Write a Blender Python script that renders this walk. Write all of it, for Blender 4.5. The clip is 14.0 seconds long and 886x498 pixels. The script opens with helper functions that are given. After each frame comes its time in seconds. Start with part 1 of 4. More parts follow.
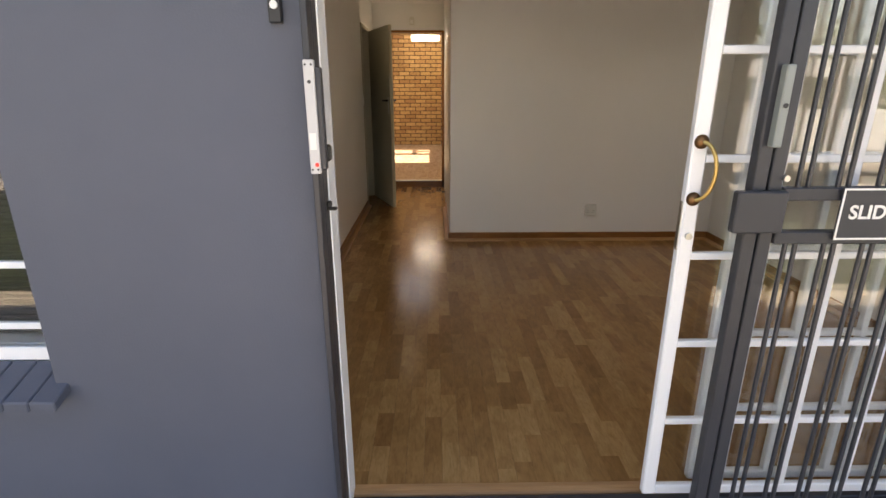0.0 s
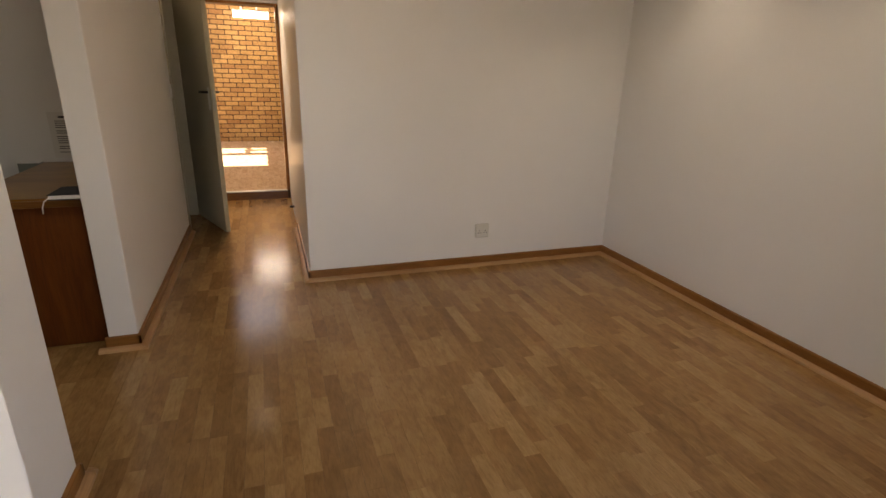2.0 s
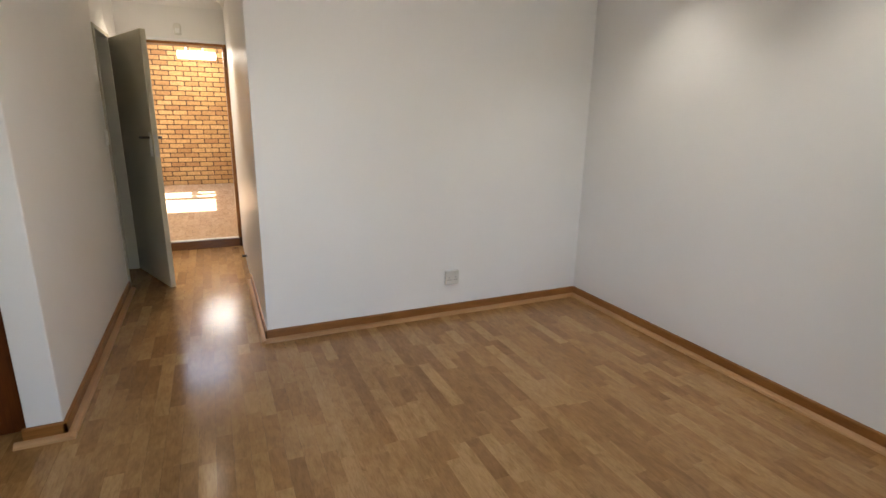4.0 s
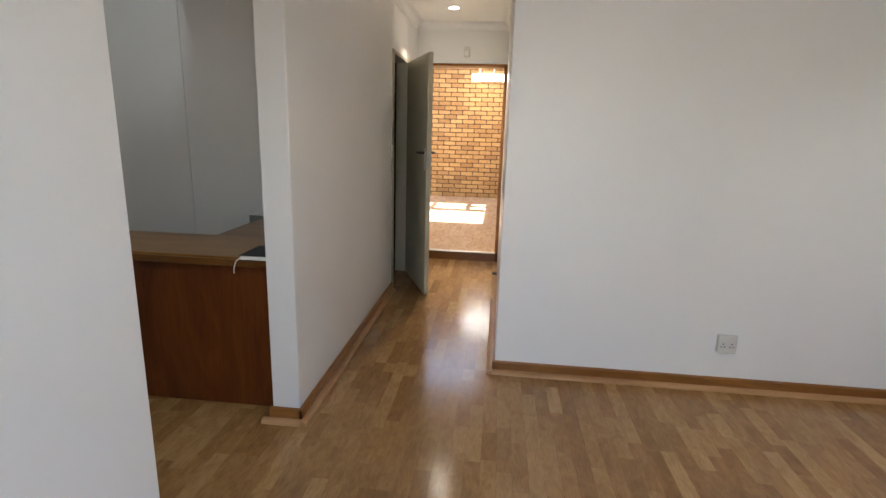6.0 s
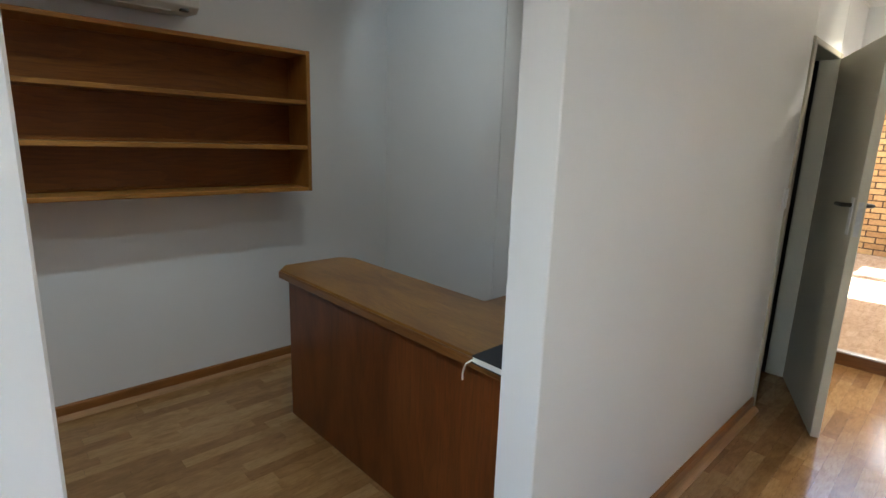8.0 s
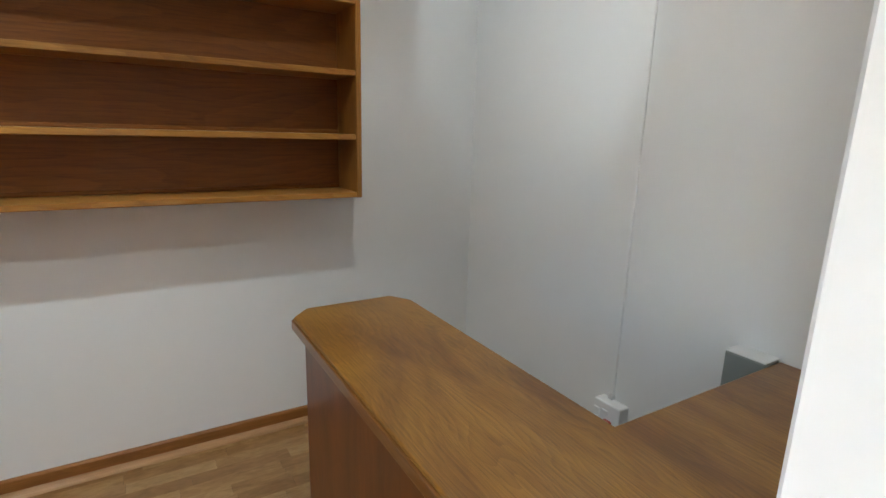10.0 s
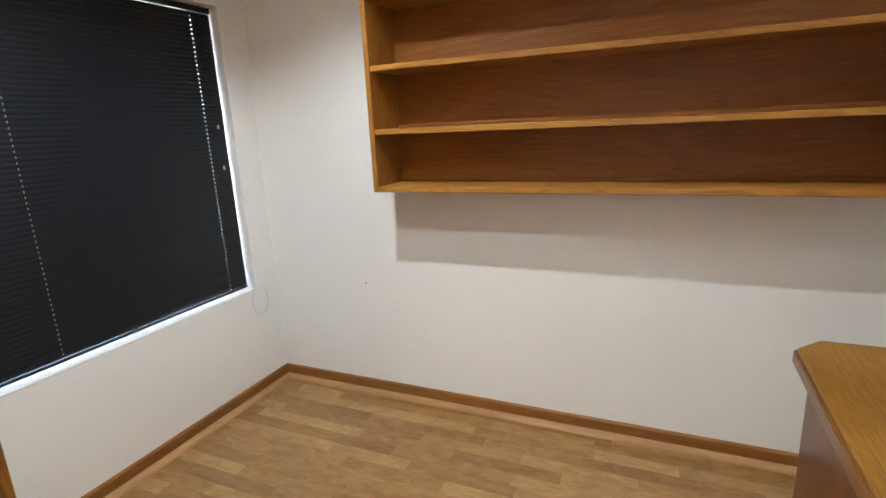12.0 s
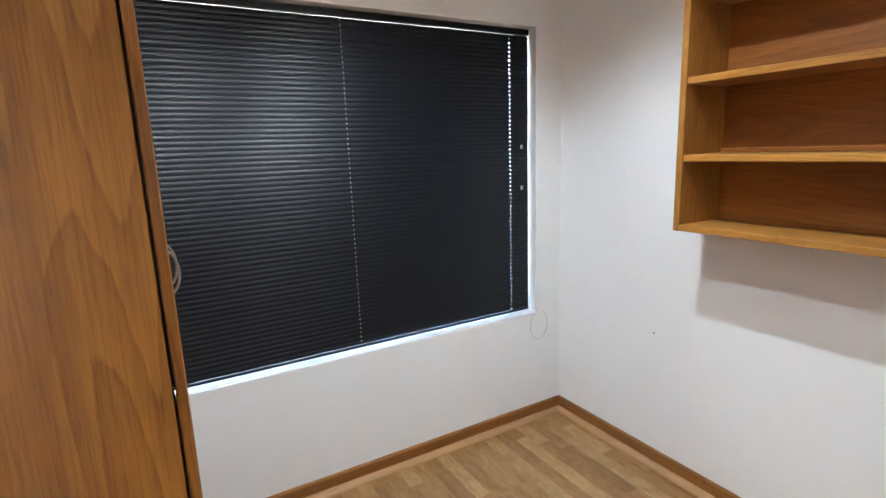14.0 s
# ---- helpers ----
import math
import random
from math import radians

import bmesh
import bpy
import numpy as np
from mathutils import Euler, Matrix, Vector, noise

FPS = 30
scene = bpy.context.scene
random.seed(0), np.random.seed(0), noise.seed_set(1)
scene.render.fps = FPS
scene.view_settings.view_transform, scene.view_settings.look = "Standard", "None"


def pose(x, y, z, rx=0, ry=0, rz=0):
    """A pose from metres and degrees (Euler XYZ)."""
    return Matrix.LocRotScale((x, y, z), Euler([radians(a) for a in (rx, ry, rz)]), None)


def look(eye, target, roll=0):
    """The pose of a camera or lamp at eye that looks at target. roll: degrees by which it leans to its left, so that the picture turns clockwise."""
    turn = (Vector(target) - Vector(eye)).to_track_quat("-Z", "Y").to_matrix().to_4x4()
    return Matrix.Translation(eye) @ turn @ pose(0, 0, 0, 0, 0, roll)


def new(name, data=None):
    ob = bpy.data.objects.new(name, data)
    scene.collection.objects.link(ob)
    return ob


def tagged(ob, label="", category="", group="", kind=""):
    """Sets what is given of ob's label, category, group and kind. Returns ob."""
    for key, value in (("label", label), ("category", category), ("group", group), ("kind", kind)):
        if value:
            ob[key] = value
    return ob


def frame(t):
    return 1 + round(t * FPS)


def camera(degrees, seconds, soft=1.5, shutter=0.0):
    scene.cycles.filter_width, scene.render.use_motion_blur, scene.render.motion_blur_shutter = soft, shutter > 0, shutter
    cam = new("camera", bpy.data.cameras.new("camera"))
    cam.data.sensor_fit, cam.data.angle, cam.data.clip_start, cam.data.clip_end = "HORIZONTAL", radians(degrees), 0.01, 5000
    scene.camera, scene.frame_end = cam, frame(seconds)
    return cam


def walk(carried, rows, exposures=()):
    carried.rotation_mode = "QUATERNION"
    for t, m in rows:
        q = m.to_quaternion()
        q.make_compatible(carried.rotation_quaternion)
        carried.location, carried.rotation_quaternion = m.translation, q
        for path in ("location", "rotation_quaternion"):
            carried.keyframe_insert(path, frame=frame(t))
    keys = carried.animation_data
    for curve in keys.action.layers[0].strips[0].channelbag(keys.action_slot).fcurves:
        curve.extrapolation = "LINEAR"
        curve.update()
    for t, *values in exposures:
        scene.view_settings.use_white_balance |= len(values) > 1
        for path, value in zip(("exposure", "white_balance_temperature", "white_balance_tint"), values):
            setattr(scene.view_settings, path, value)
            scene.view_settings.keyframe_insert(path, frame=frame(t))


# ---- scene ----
cam = camera(81.9, 14.0)

PATH = [
    (0, (0.598, 0.927, 1.389), (0.631, 2.832, 0.783), -0.0),
    (0.5, (0.534, 1.344, 1.388), (0.722, 3.232, 0.755), 0.3),
    (1, (0.49, 1.648, 1.432), (0.89, 3.501, 0.796), -0.2),
    (1.5, (0.522, 1.92, 1.417), (1.045, 3.741, 0.774), 0.7),
    (2, (0.52, 2.046, 1.415), (1.141, 3.836, 0.776), 1.6),
    (2.5, (0.494, 2.172, 1.457), (1.341, 3.866, 0.814), 1.8),
    (5, (0.575, 2.325, 1.44), (1.151, 4.191, 1.006), 1.3),
    (5.5, (0.648, 2.396, 1.458), (0.833, 4.333, 0.996), 1.6),
    (6, (0.706, 2.674, 1.442), (0.505, 4.61, 0.982), 1.7),
    (6.5, (0.746, 2.982, 1.504), (0.173, 4.844, 1.048), 2.1),
    (7, (0.766, 3.262, 1.48), (-0.17, 4.969, 1.026), 2.1),
    (7.5, (0.692, 3.533, 1.476), (-0.527, 5.055, 1.034), 2.1),
    (8, (0.518, 3.792, 1.484), (-0.897, 5.142, 1.069), 1.9),
    (10.5, (-0.26, 4.628, 1.441), (-2.068, 5.341, 0.969), 0.8),
    (11, (-0.258, 4.689, 1.441), (-2.195, 4.853, 0.972), -0.5),
    (11.5, (-0.248, 4.639, 1.439), (-2.164, 4.293, 0.979), -1.5),
    (12, (-0.362, 4.6, 1.439), (-2.136, 3.81, 0.963), -2.7),
    (12.5, (-0.521, 4.543, 1.452), (-2.105, 3.43, 0.95), -2.5),
    (13, (-0.626, 4.531, 1.441), (-1.949, 3.107, 0.969), -1.7),
    (13.5, (-0.675, 4.566, 1.478), (-1.699, 2.909, 1.025), -1.7),
    (14, (-0.68, 4.581, 1.476), (-1.656, 2.877, 1.093), -2.0),
]
walk(cam, [(t, look(eye, target, roll)) for t, eye, target, roll in PATH], exposures=[
    (0.0, 2.0, 8600, 15), (0.5, 2.08, 9000, 16), (1.0, 2.25, 9400, 18), (1.5, 2.4, 9300, 18), (2.0, 2.55, 8900, 18), (2.5, 2.95, 7500, 13), (5.0, 3.15, 6800, 10), (6.5, 3.08, 6450, 10), (7.5, 3.36, 6200, 8), (8.0, 3.45, 6000, 5),
    (10.5, 4.70, 6300, 10), (11.0, 4.85, 6100, 11), (11.5, 4.9, 6200, 10), (12.0, 4.95, 6700, 10), (12.5, 4.95, 6350, 10), (13.0, 4.98, 6050, 10), (13.5, 5.05, 6050, 11), (14.0, 5.08, 6050, 11),
])

# ---------------------------------------------------------------- light
world = bpy.data.worlds.new("world")
scene.world = world
world.use_nodes = True
sky = world.node_tree.nodes.new("ShaderNodeTexSky")
sky.sky_type, sky.sun_disc = "NISHITA", False
sky.sun_elevation, sky.sun_rotation = radians(72), radians(0)
sky.air_density, sky.dust_density = 1.0, 1.5
world.node_tree.links.new(sky.outputs[0], world.node_tree.nodes["Background"].inputs[0])
world.node_tree.nodes["Background"].inputs[1].default_value = 0.15


def sun_lamp():
    d = bpy.data.lights.new("sun", "SUN")
    d.energy, d.angle, d.color = 5.0, radians(0.5), (1.0, 0.95, 0.87)
    ob = new("sun", d)
    el = radians(72)
    ob.matrix_world = look((0, 8, 12), Vector((0, 8, 12)) - Vector((0.0, math.cos(el), math.sin(el))))
    return ob


sun_lamp()


def spot(name, x, y, z, watts, colour, angle=110, blend=0.6, size=0.04, aim=(0, 0, -1)):
    d = bpy.data.lights.new(name, "SPOT")
    d.energy, d.color, d.spot_size, d.spot_blend, d.shadow_soft_size = watts, colour, radians(angle), blend, size
    ob = new(name, d)
    ob.matrix_world = look((x, y, z), Vector((x, y, z)) + Vector(aim) + Vector((0.001, 0, 0)))
    return ob


def brick_room_fill():
    """Fill light for the brick room, set in an added, unseen side window."""
    d = bpy.data.lights.new("brick_room_fill", "AREA")
    d.shape, d.size, d.size_y, d.energy, d.color = "RECTANGLE", 1.3, 2.3, 6.5, (0.93, 0.96, 1.0)
    new("brick_room_fill", d).matrix_world = pose(-2.25, 11.5, 1.6, 0, -90, 0)


brick_room_fill()

WARM, COOL = (1.0, 0.89, 0.74), (0.83, 0.945, 1.0)
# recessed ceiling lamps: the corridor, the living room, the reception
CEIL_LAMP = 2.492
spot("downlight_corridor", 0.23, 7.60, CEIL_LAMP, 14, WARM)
# the third, over the room's middle, is added to brighten the east-facing walls
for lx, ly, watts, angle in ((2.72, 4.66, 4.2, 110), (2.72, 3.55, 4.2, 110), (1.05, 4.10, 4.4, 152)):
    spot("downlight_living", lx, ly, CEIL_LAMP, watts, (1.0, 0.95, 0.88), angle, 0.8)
for lx, ly, watts in ((-1.50, 3.55, 3.3), (-0.87, 3.55, 1.9), (-1.50, 5.20, 0.55)):
    spot("downlight_reception", lx, ly, CEIL_LAMP, watts, COOL, 134, 0.5, 0.014)
# an eyeball lamp by the desk, turned towards the wall behind it
spot("eyeball_reception", -1.78, 5.20, CEIL_LAMP - 0.035, 0.72, COOL, 76, 0.35, 0.03, (-0.26, 0.89, -0.37))


# ---------------------------------------------------------------- materials
def node_mat(name):
    m = bpy.data.materials.new(name)
    m.use_nodes = True
    nt = m.node_tree
    return m, nt, nt.nodes["Principled BSDF"]


def add(nt, kind, **inputs):
    n = nt.nodes.new(kind)
    for key, value in inputs.items():
        n.inputs[key.replace("_", " ")].default_value = value
    return n


def coords(nt, scale=(1, 1, 1), shift=None):
    tc = nt.nodes.new("ShaderNodeTexCoord")
    mp = nt.nodes.new("ShaderNodeMapping")
    mp.inputs["Scale"].default_value = scale
    nt.links.new(tc.outputs["Object"], mp.inputs["Vector"])
    if shift is not None:
        mul = nt.nodes.new("ShaderNodeVectorMath")
        mul.operation = "SCALE"
        mul.inputs[0].default_value = (17.0, 29.0, 11.0)
        nt.links.new(shift, mul.inputs["Scale"])
        nt.links.new(mul.outputs[0], mp.inputs["Location"])
    return mp.outputs[0]


def ramp(nt, fac, stops):
    r = nt.nodes.new("ShaderNodeValToRGB")
    e = r.color_ramp.elements
    while len(e) < len(stops):
        e.new(0.5)
    for el, (p, c) in zip(e, stops):
        el.position, el.color = p, (*c, 1)
    nt.links.new(fac, r.inputs[0])
    return r.outputs[0]


def mix(nt, a, b, fac, kind="MIX"):
    n = nt.nodes.new("ShaderNodeMix")
    n.data_type, n.blend_type = "RGBA", kind
    for socket, value in ((n.inputs[6], a), (n.inputs[7], b), (n.inputs[0], fac)):
        if hasattr(value, "default_value"):
            nt.links.new(value, socket)
        else:
            socket.default_value = (*value, 1) if isinstance(value, tuple) else value
    return n.outputs[2]


def bump(nt, p, height, strength, distance=0.002):
    b = nt.nodes.new("ShaderNodeBump")
    b.inputs["Strength"].default_value, b.inputs["Distance"].default_value = strength, distance
    nt.links.new(height, b.inputs["Height"])
    nt.links.new(b.outputs[0], p.inputs["Normal"])


def noise_tex(nt, vec, scale, detail=4, rough=0.55, distort=0.0):
    n = add(nt, "ShaderNodeTexNoise", Scale=scale, Detail=detail, Roughness=rough, Distortion=distort)
    nt.links.new(vec, n.inputs["Vector"])
    return n.outputs[0]


def paint(name, colour, rough=0.5, vary=0.06, grain=90, strength=0.15, metal=0.0):
    m, nt, p = node_mat(name)
    v = coords(nt)
    big = noise_tex(nt, v, 1.3, 5)
    low = tuple(c * (1 - vary) for c in colour)
    high = tuple(min(1, c * (1 + vary * 0.6)) for c in colour)
    nt.links.new(ramp(nt, big, [(0.3, low), (0.7, high)]), p.inputs["Base Color"])
    fine = noise_tex(nt, v, grain, 3)
    bump(nt, p, fine, strength)
    r = nt.nodes.new("ShaderNodeMapRange")
    r.inputs[3].default_value, r.inputs[4].default_value = rough * 0.85, min(1, rough * 1.15)
    nt.links.new(noise_tex(nt, v, 6, 3), r.inputs[0])
    nt.links.new(r.outputs[0], p.inputs["Roughness"])
    p.inputs["Metallic"].default_value = metal
    return m


def random_value(nt, island=False):
    if island:
        return nt.nodes.new("ShaderNodeNewGeometry").outputs["Random Per Island"]
    return nt.nodes.new("ShaderNodeObjectInfo").outputs["Random"]


def maths(nt, op, a, c=None):
    n = nt.nodes.new("ShaderNodeMath")
    n.operation = op
    for socket, value in zip(n.inputs, (a, c)):
        if value is None:
            continue
        if hasattr(value, "default_value"):
            nt.links.new(value, socket)
        else:
            socket.default_value = value
    return n.outputs[0]


def oak(name, dark, light, axis="x", rough=0.4, leaf=0.13, ring=0.011, coat=0.0, figure=0.6, wave=0.13, long=0.22, swirl=4.0, spots=0.6):
    """Oak with growth rings cut at a slant, so that they show as long arches; leaf is half the width of a veneer leaf."""
    m, nt, p = node_mat(name)
    rnd = random_value(nt)
    stretch = {"x": (long, 1, 1), "y": (1, long, 1), "z": (1, 1, long)}[axis]
    sep = nt.nodes.new("ShaderNodeSeparateXYZ")
    nt.links.new(coords(nt, (1, 1, 1), rnd), sep.inputs[0])
    along = sep.outputs["XYZ".index(axis.upper())]
    across = [sep.outputs[k] for k in range(3) if "xyz"[k] != axis]
    wob = maths(nt, "MULTIPLY", maths(nt, "SUBTRACT", noise_tex(nt, coords(nt, stretch, rnd), swirl, 3, 0.45), 0.5), wave)
    wide = maths(nt, "ADD", across[0], across[1])
    u = maths(nt, "ADD", maths(nt, "PINGPONG", wide, leaf), wob)
    v = maths(nt, "ADD", maths(nt, "MULTIPLY", maths(nt, "PINGPONG", along, 3.0), 0.055), wob)
    r = maths(nt, "SQRT", maths(nt, "ADD", maths(nt, "MULTIPLY", u, u), maths(nt, "MULTIPLY", v, v)))
    fine = maths(nt, "MULTIPLY", noise_tex(nt, coords(nt, stretch, rnd), 24, 3), ring * 0.9)
    w = maths(nt, "FRACT", maths(nt, "DIVIDE", maths(nt, "ADD", r, fine), ring))
    thin = {"x": (0.03, 1, 1), "y": (1, 0.03, 1), "z": (1, 1, 0.03)}[axis]
    pores = noise_tex(nt, coords(nt, thin, rnd), 240, 3, 0.7)
    mid = tuple(0.35 * a + 0.65 * c for a, c in zip(dark, light))
    rings = ramp(nt, w, [(0.0, dark), (0.18, tuple(0.7 * a + 0.3 * c for a, c in zip(dark, light))), (0.55, mid), (0.93, light), (1.0, dark)])
    c = mix(nt, mid, rings, figure)
    c = mix(nt, c, ramp(nt, pores, [(0.36, tuple(k * 0.5 for k in dark)), (0.55, light)]), 0.25)
    blotch = noise_tex(nt, coords(nt, stretch, rnd), 5.0, 5, 0.6, 0.8)
    c = mix(nt, c, ramp(nt, blotch, [(0.34, (0.60, 0.50, 0.42)), (0.60, (1.08, 1.08, 1.08))]), spots, "MULTIPLY")
    nt.links.new(c, p.inputs["Base Color"])
    p.inputs["Roughness"].default_value = rough
    p.inputs["Specular IOR Level"].default_value = 0.36
    p.inputs["Coat Weight"].default_value = coat
    p.inputs["Coat Roughness"].default_value = 0.2
    bump(nt, p, pores, 0.12, 0.001)
    return m


SHADES = ((0.262, 0.135, 0.049), (0.304, 0.164, 0.063), (0.344, 0.193, 0.078), (0.404, 0.239, 0.103))
# the same laminate with the brick room's sunlight put into paler shades
SUNLIT_SHADES = ((0.53, 0.380, 0.265), (0.56, 0.410, 0.290), (0.58, 0.430, 0.310), (0.61, 0.460, 0.335))


def laminate(name, island, shades=SHADES):
    """Three-strip oak laminate: each strip its own shade."""
    m, nt, p = node_mat(name)
    rnd = random_value(nt, island)
    blotch = noise_tex(nt, coords(nt, (1, 0.45, 1), rnd), 13, 4, 0.6, 1.2)
    grain = noise_tex(nt, coords(nt, (1, 0.28, 1), rnd), 46, 4, 0.65, 0.8)
    pores = noise_tex(nt, coords(nt, (1, 0.10, 1), rnd), 170, 3, 0.65)
    base = ramp(nt, rnd, list(zip((0.0, 0.25, 0.65, 1.0), shades)))
    c = mix(nt, base, ramp(nt, blotch, [(0.32, (0.70, 0.66, 0.58)), (0.62, (1.06, 1.06, 1.06))]), 0.65, "MULTIPLY")
    c = mix(nt, c, ramp(nt, grain, [(0.36, (0.74, 0.69, 0.62)), (0.58, (1.03, 1.03, 1.03))]), 0.42, "MULTIPLY")
    c = mix(nt, c, ramp(nt, pores, [(0.36, (0.6, 0.55, 0.5)), (0.5, (1, 1, 1))]), 0.35, "MULTIPLY")
    nt.links.new(c, p.inputs["Base Color"])
    r = nt.nodes.new("ShaderNodeMapRange")
    r.inputs[3].default_value, r.inputs[4].default_value = 0.13, 0.20
    nt.links.new(noise_tex(nt, coords(nt), 3.0, 5), r.inputs[0])
    nt.links.new(r.outputs[0], p.inputs["Roughness"])
    p.inputs["Specular IOR Level"].default_value = 0.38
    bump(nt, p, noise_tex(nt, coords(nt), 5.0, 3), 0.04, 0.002)
    return m


def brick_mat(name, island):
    m, nt, p = node_mat(name)
    rnd = random_value(nt, island)
    v = coords(nt, (1, 1, 1), rnd)
    base = ramp(nt, rnd, [(0.0, (0.46, 0.245, 0.09)), (0.4, (0.58, 0.34, 0.132)), (0.8, (0.64, 0.39, 0.165)), (1.0, (0.42, 0.205, 0.075))])
    c = mix(nt, base, ramp(nt, noise_tex(nt, v, 28, 6, 0.7), [(0.3, (0.5, 0.44, 0.38)), (0.62, (1.1, 1.1, 1.1))]), 0.6, "MULTIPLY")
    nt.links.new(c, p.inputs["Base Color"])
    p.inputs["Roughness"].default_value = 0.85
    bump(nt, p, noise_tex(nt, v, 60, 5, 0.7), 0.7, 0.006)
    return m


def metal(name, colour, rough, metallic=1.0, scratch=0.1):
    m, nt, p = node_mat(name)
    v = coords(nt)
    n = noise_tex(nt, v, 40, 4)
    nt.links.new(ramp(nt, n, [(0.3, tuple(c * 0.82 for c in colour)), (0.7, colour)]), p.inputs["Base Color"])
    p.inputs["Metallic"].default_value, p.inputs["Roughness"].default_value = metallic, rough
    bump(nt, p, noise_tex(nt, v, 150, 3), scratch, 0.001)
    return m


def glow(name, colour, strength):
    m, nt, p = node_mat(name)
    p.inputs["Base Color"].default_value = (*colour, 1)
    p.inputs["Emission Color"].default_value = (*colour, 1)
    p.inputs["Emission Strength"].default_value = strength
    return m


def glass_mat(name):
    m, nt, p = node_mat(name)
    p.inputs["Base Color"].default_value = (0.96, 0.98, 0.97, 1)
    p.inputs["Transmission Weight"].default_value = 1.0
    p.inputs["Roughness"].default_value, p.inputs["IOR"].default_value = 0.0, 1.55
    return m


M_WALL = paint("white wall paint", (0.78, 0.775, 0.76), 0.38, 0.025, 140, 0.10)
M_CEIL = paint("ceiling paint", (0.82, 0.81, 0.79), 0.7, 0.02, 120, 0.1)
M_GREY = paint("grey facade paint", (0.075, 0.086, 0.119), 0.62, 0.07, 160, 0.3)
M_FRAME_GREY = paint("charcoal steel paint", (0.026, 0.028, 0.036), 0.42, 0.1, 60, 0.08)
M_WHITE = paint("white gloss enamel", (0.80, 0.81, 0.83), 0.3, 0.03, 25, 0.12)
M_DOOR = paint("grey-green door enamel", (0.53, 0.49, 0.37), 0.42, 0.04, 60, 0.06)
M_DFRAME = paint("door frame enamel", (0.42, 0.385, 0.29), 0.42, 0.05, 60, 0.06)
M_PLASTIC = paint("white plastic", (0.76, 0.76, 0.75), 0.35, 0.02, 40, 0.03)
M_SOCKET = paint("aged ivory plastic", (0.62, 0.61, 0.57), 0.38, 0.04, 40, 0.03)
M_AC = paint("cream plastic", (0.66, 0.65, 0.60), 0.4, 0.03, 40, 0.03)
M_BLACK = paint("black plastic", (0.02, 0.02, 0.022), 0.4, 0.1, 40, 0.05)
M_RED = paint("red switch", (0.35, 0.02, 0.015), 0.4, 0.05, 40, 0.02)
M_SKIRT = oak("skirting timber", (0.205, 0.080, 0.020), (0.320, 0.138, 0.037), "x", 0.32, 0.2, 0.02, 0.0, 0.4)
M_SKIRT_Y = oak("skirting timber along", (0.205, 0.080, 0.020), (0.320, 0.138, 0.037), "y", 0.32, 0.2, 0.02, 0.0, 0.4)
M_QUAD = oak("quadrant timber", (0.370, 0.195, 0.084), (0.475, 0.270, 0.128), "x", 0.35, 0.2, 0.02, 0.0, 0.3)
M_QUAD_Y = oak("quadrant timber along", (0.370, 0.195, 0.084), (0.475, 0.270, 0.128), "y", 0.35, 0.2, 0.02, 0.0, 0.3)
M_OAK_X = oak("oak shelf board", (0.250, 0.100, 0.017), (0.435, 0.208, 0.043), "y", 0.36, 0.12, 0.012)
M_OAK_Z = oak("oak shelf upright", (0.250, 0.100, 0.017), (0.435, 0.208, 0.043), "z", 0.36, 0.12, 0.012)
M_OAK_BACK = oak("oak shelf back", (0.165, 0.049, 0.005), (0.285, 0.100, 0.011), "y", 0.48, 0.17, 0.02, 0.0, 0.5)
M_TOP = oak("oak desk top", (0.118, 0.046, 0.007), (0.345, 0.168, 0.030), "x", 0.3, 0.24, 0.015, 0.2, 0.36, 0.30, 0.34, 4.6, 1.0)
M_TOP_EDGE = oak("desk edge", (0.120, 0.044, 0.010), (0.205, 0.084, 0.019), "x", 0.3, 0.1, 0.012, 0.3)
M_DESK = oak("stained desk panel", (0.076, 0.0185, 0.0040), (0.168, 0.046, 0.0092), "z", 0.34, 0.2, 0.03, 0.25, 0.26, 0.3, 0.3, 2.5, 0.95)
M_WARD = oak("wardrobe veneer", (0.160, 0.056, 0.009), (0.440, 0.196, 0.037), "z", 0.35, 0.26, 0.019, 0.15, 0.55, 0.46, 0.13, 2.2, 1.0)
M_LAM = laminate("laminate strip", False)
M_LAM_JOINED = laminate("laminate strips", True)
M_LAM_SUNLIT = laminate("sunlit laminate strips", True, SUNLIT_SHADES)
M_SUB = paint("floor joint", (0.06, 0.035, 0.02), 0.8)
M_BRICK = brick_mat("facebrick", False)
M_BRICK_JOINED = brick_mat("facebricks", True)
M_MORTAR = paint("mortar", (0.10, 0.055, 0.028), 0.95, 0.2, 60, 0.8)
M_STEEL = metal("brushed steel", (0.55, 0.55, 0.54), 0.3)
M_ZINC = metal("zinc plate", (0.50, 0.49, 0.45), 0.42)
# the plate's sheen is painted in as a pale, non-metal colour
M_PLATE = metal("nickel plate with painted sheen", (0.80, 0.79, 0.76), 0.42, 0.0)
M_LEVER = metal("dark worn lever", (0.10, 0.095, 0.085), 0.38)
M_BRASS = metal("aged brass", (0.58, 0.40, 0.15), 0.36, 1.0, 0.3)
M_BRONZE = metal("tarnished brass", (0.20, 0.105, 0.05), 0.45, 1.0, 0.5)
M_BLIND = paint("black blind slat", (0.0072, 0.0085, 0.0120), 0.33, 0.15, 20, 0.0)
M_BLIND.node_tree.nodes["Principled BSDF"].inputs["Specular IOR Level"].default_value = 0.3
M_CORD = paint("blind cord", (0.45, 0.45, 0.43), 0.8)
M_LAMP = glow("lamp glass", (1.0, 0.93, 0.82), 6.0)
M_TUBE = glow("lit tube", (1.0, 0.97, 0.92), 4.2)
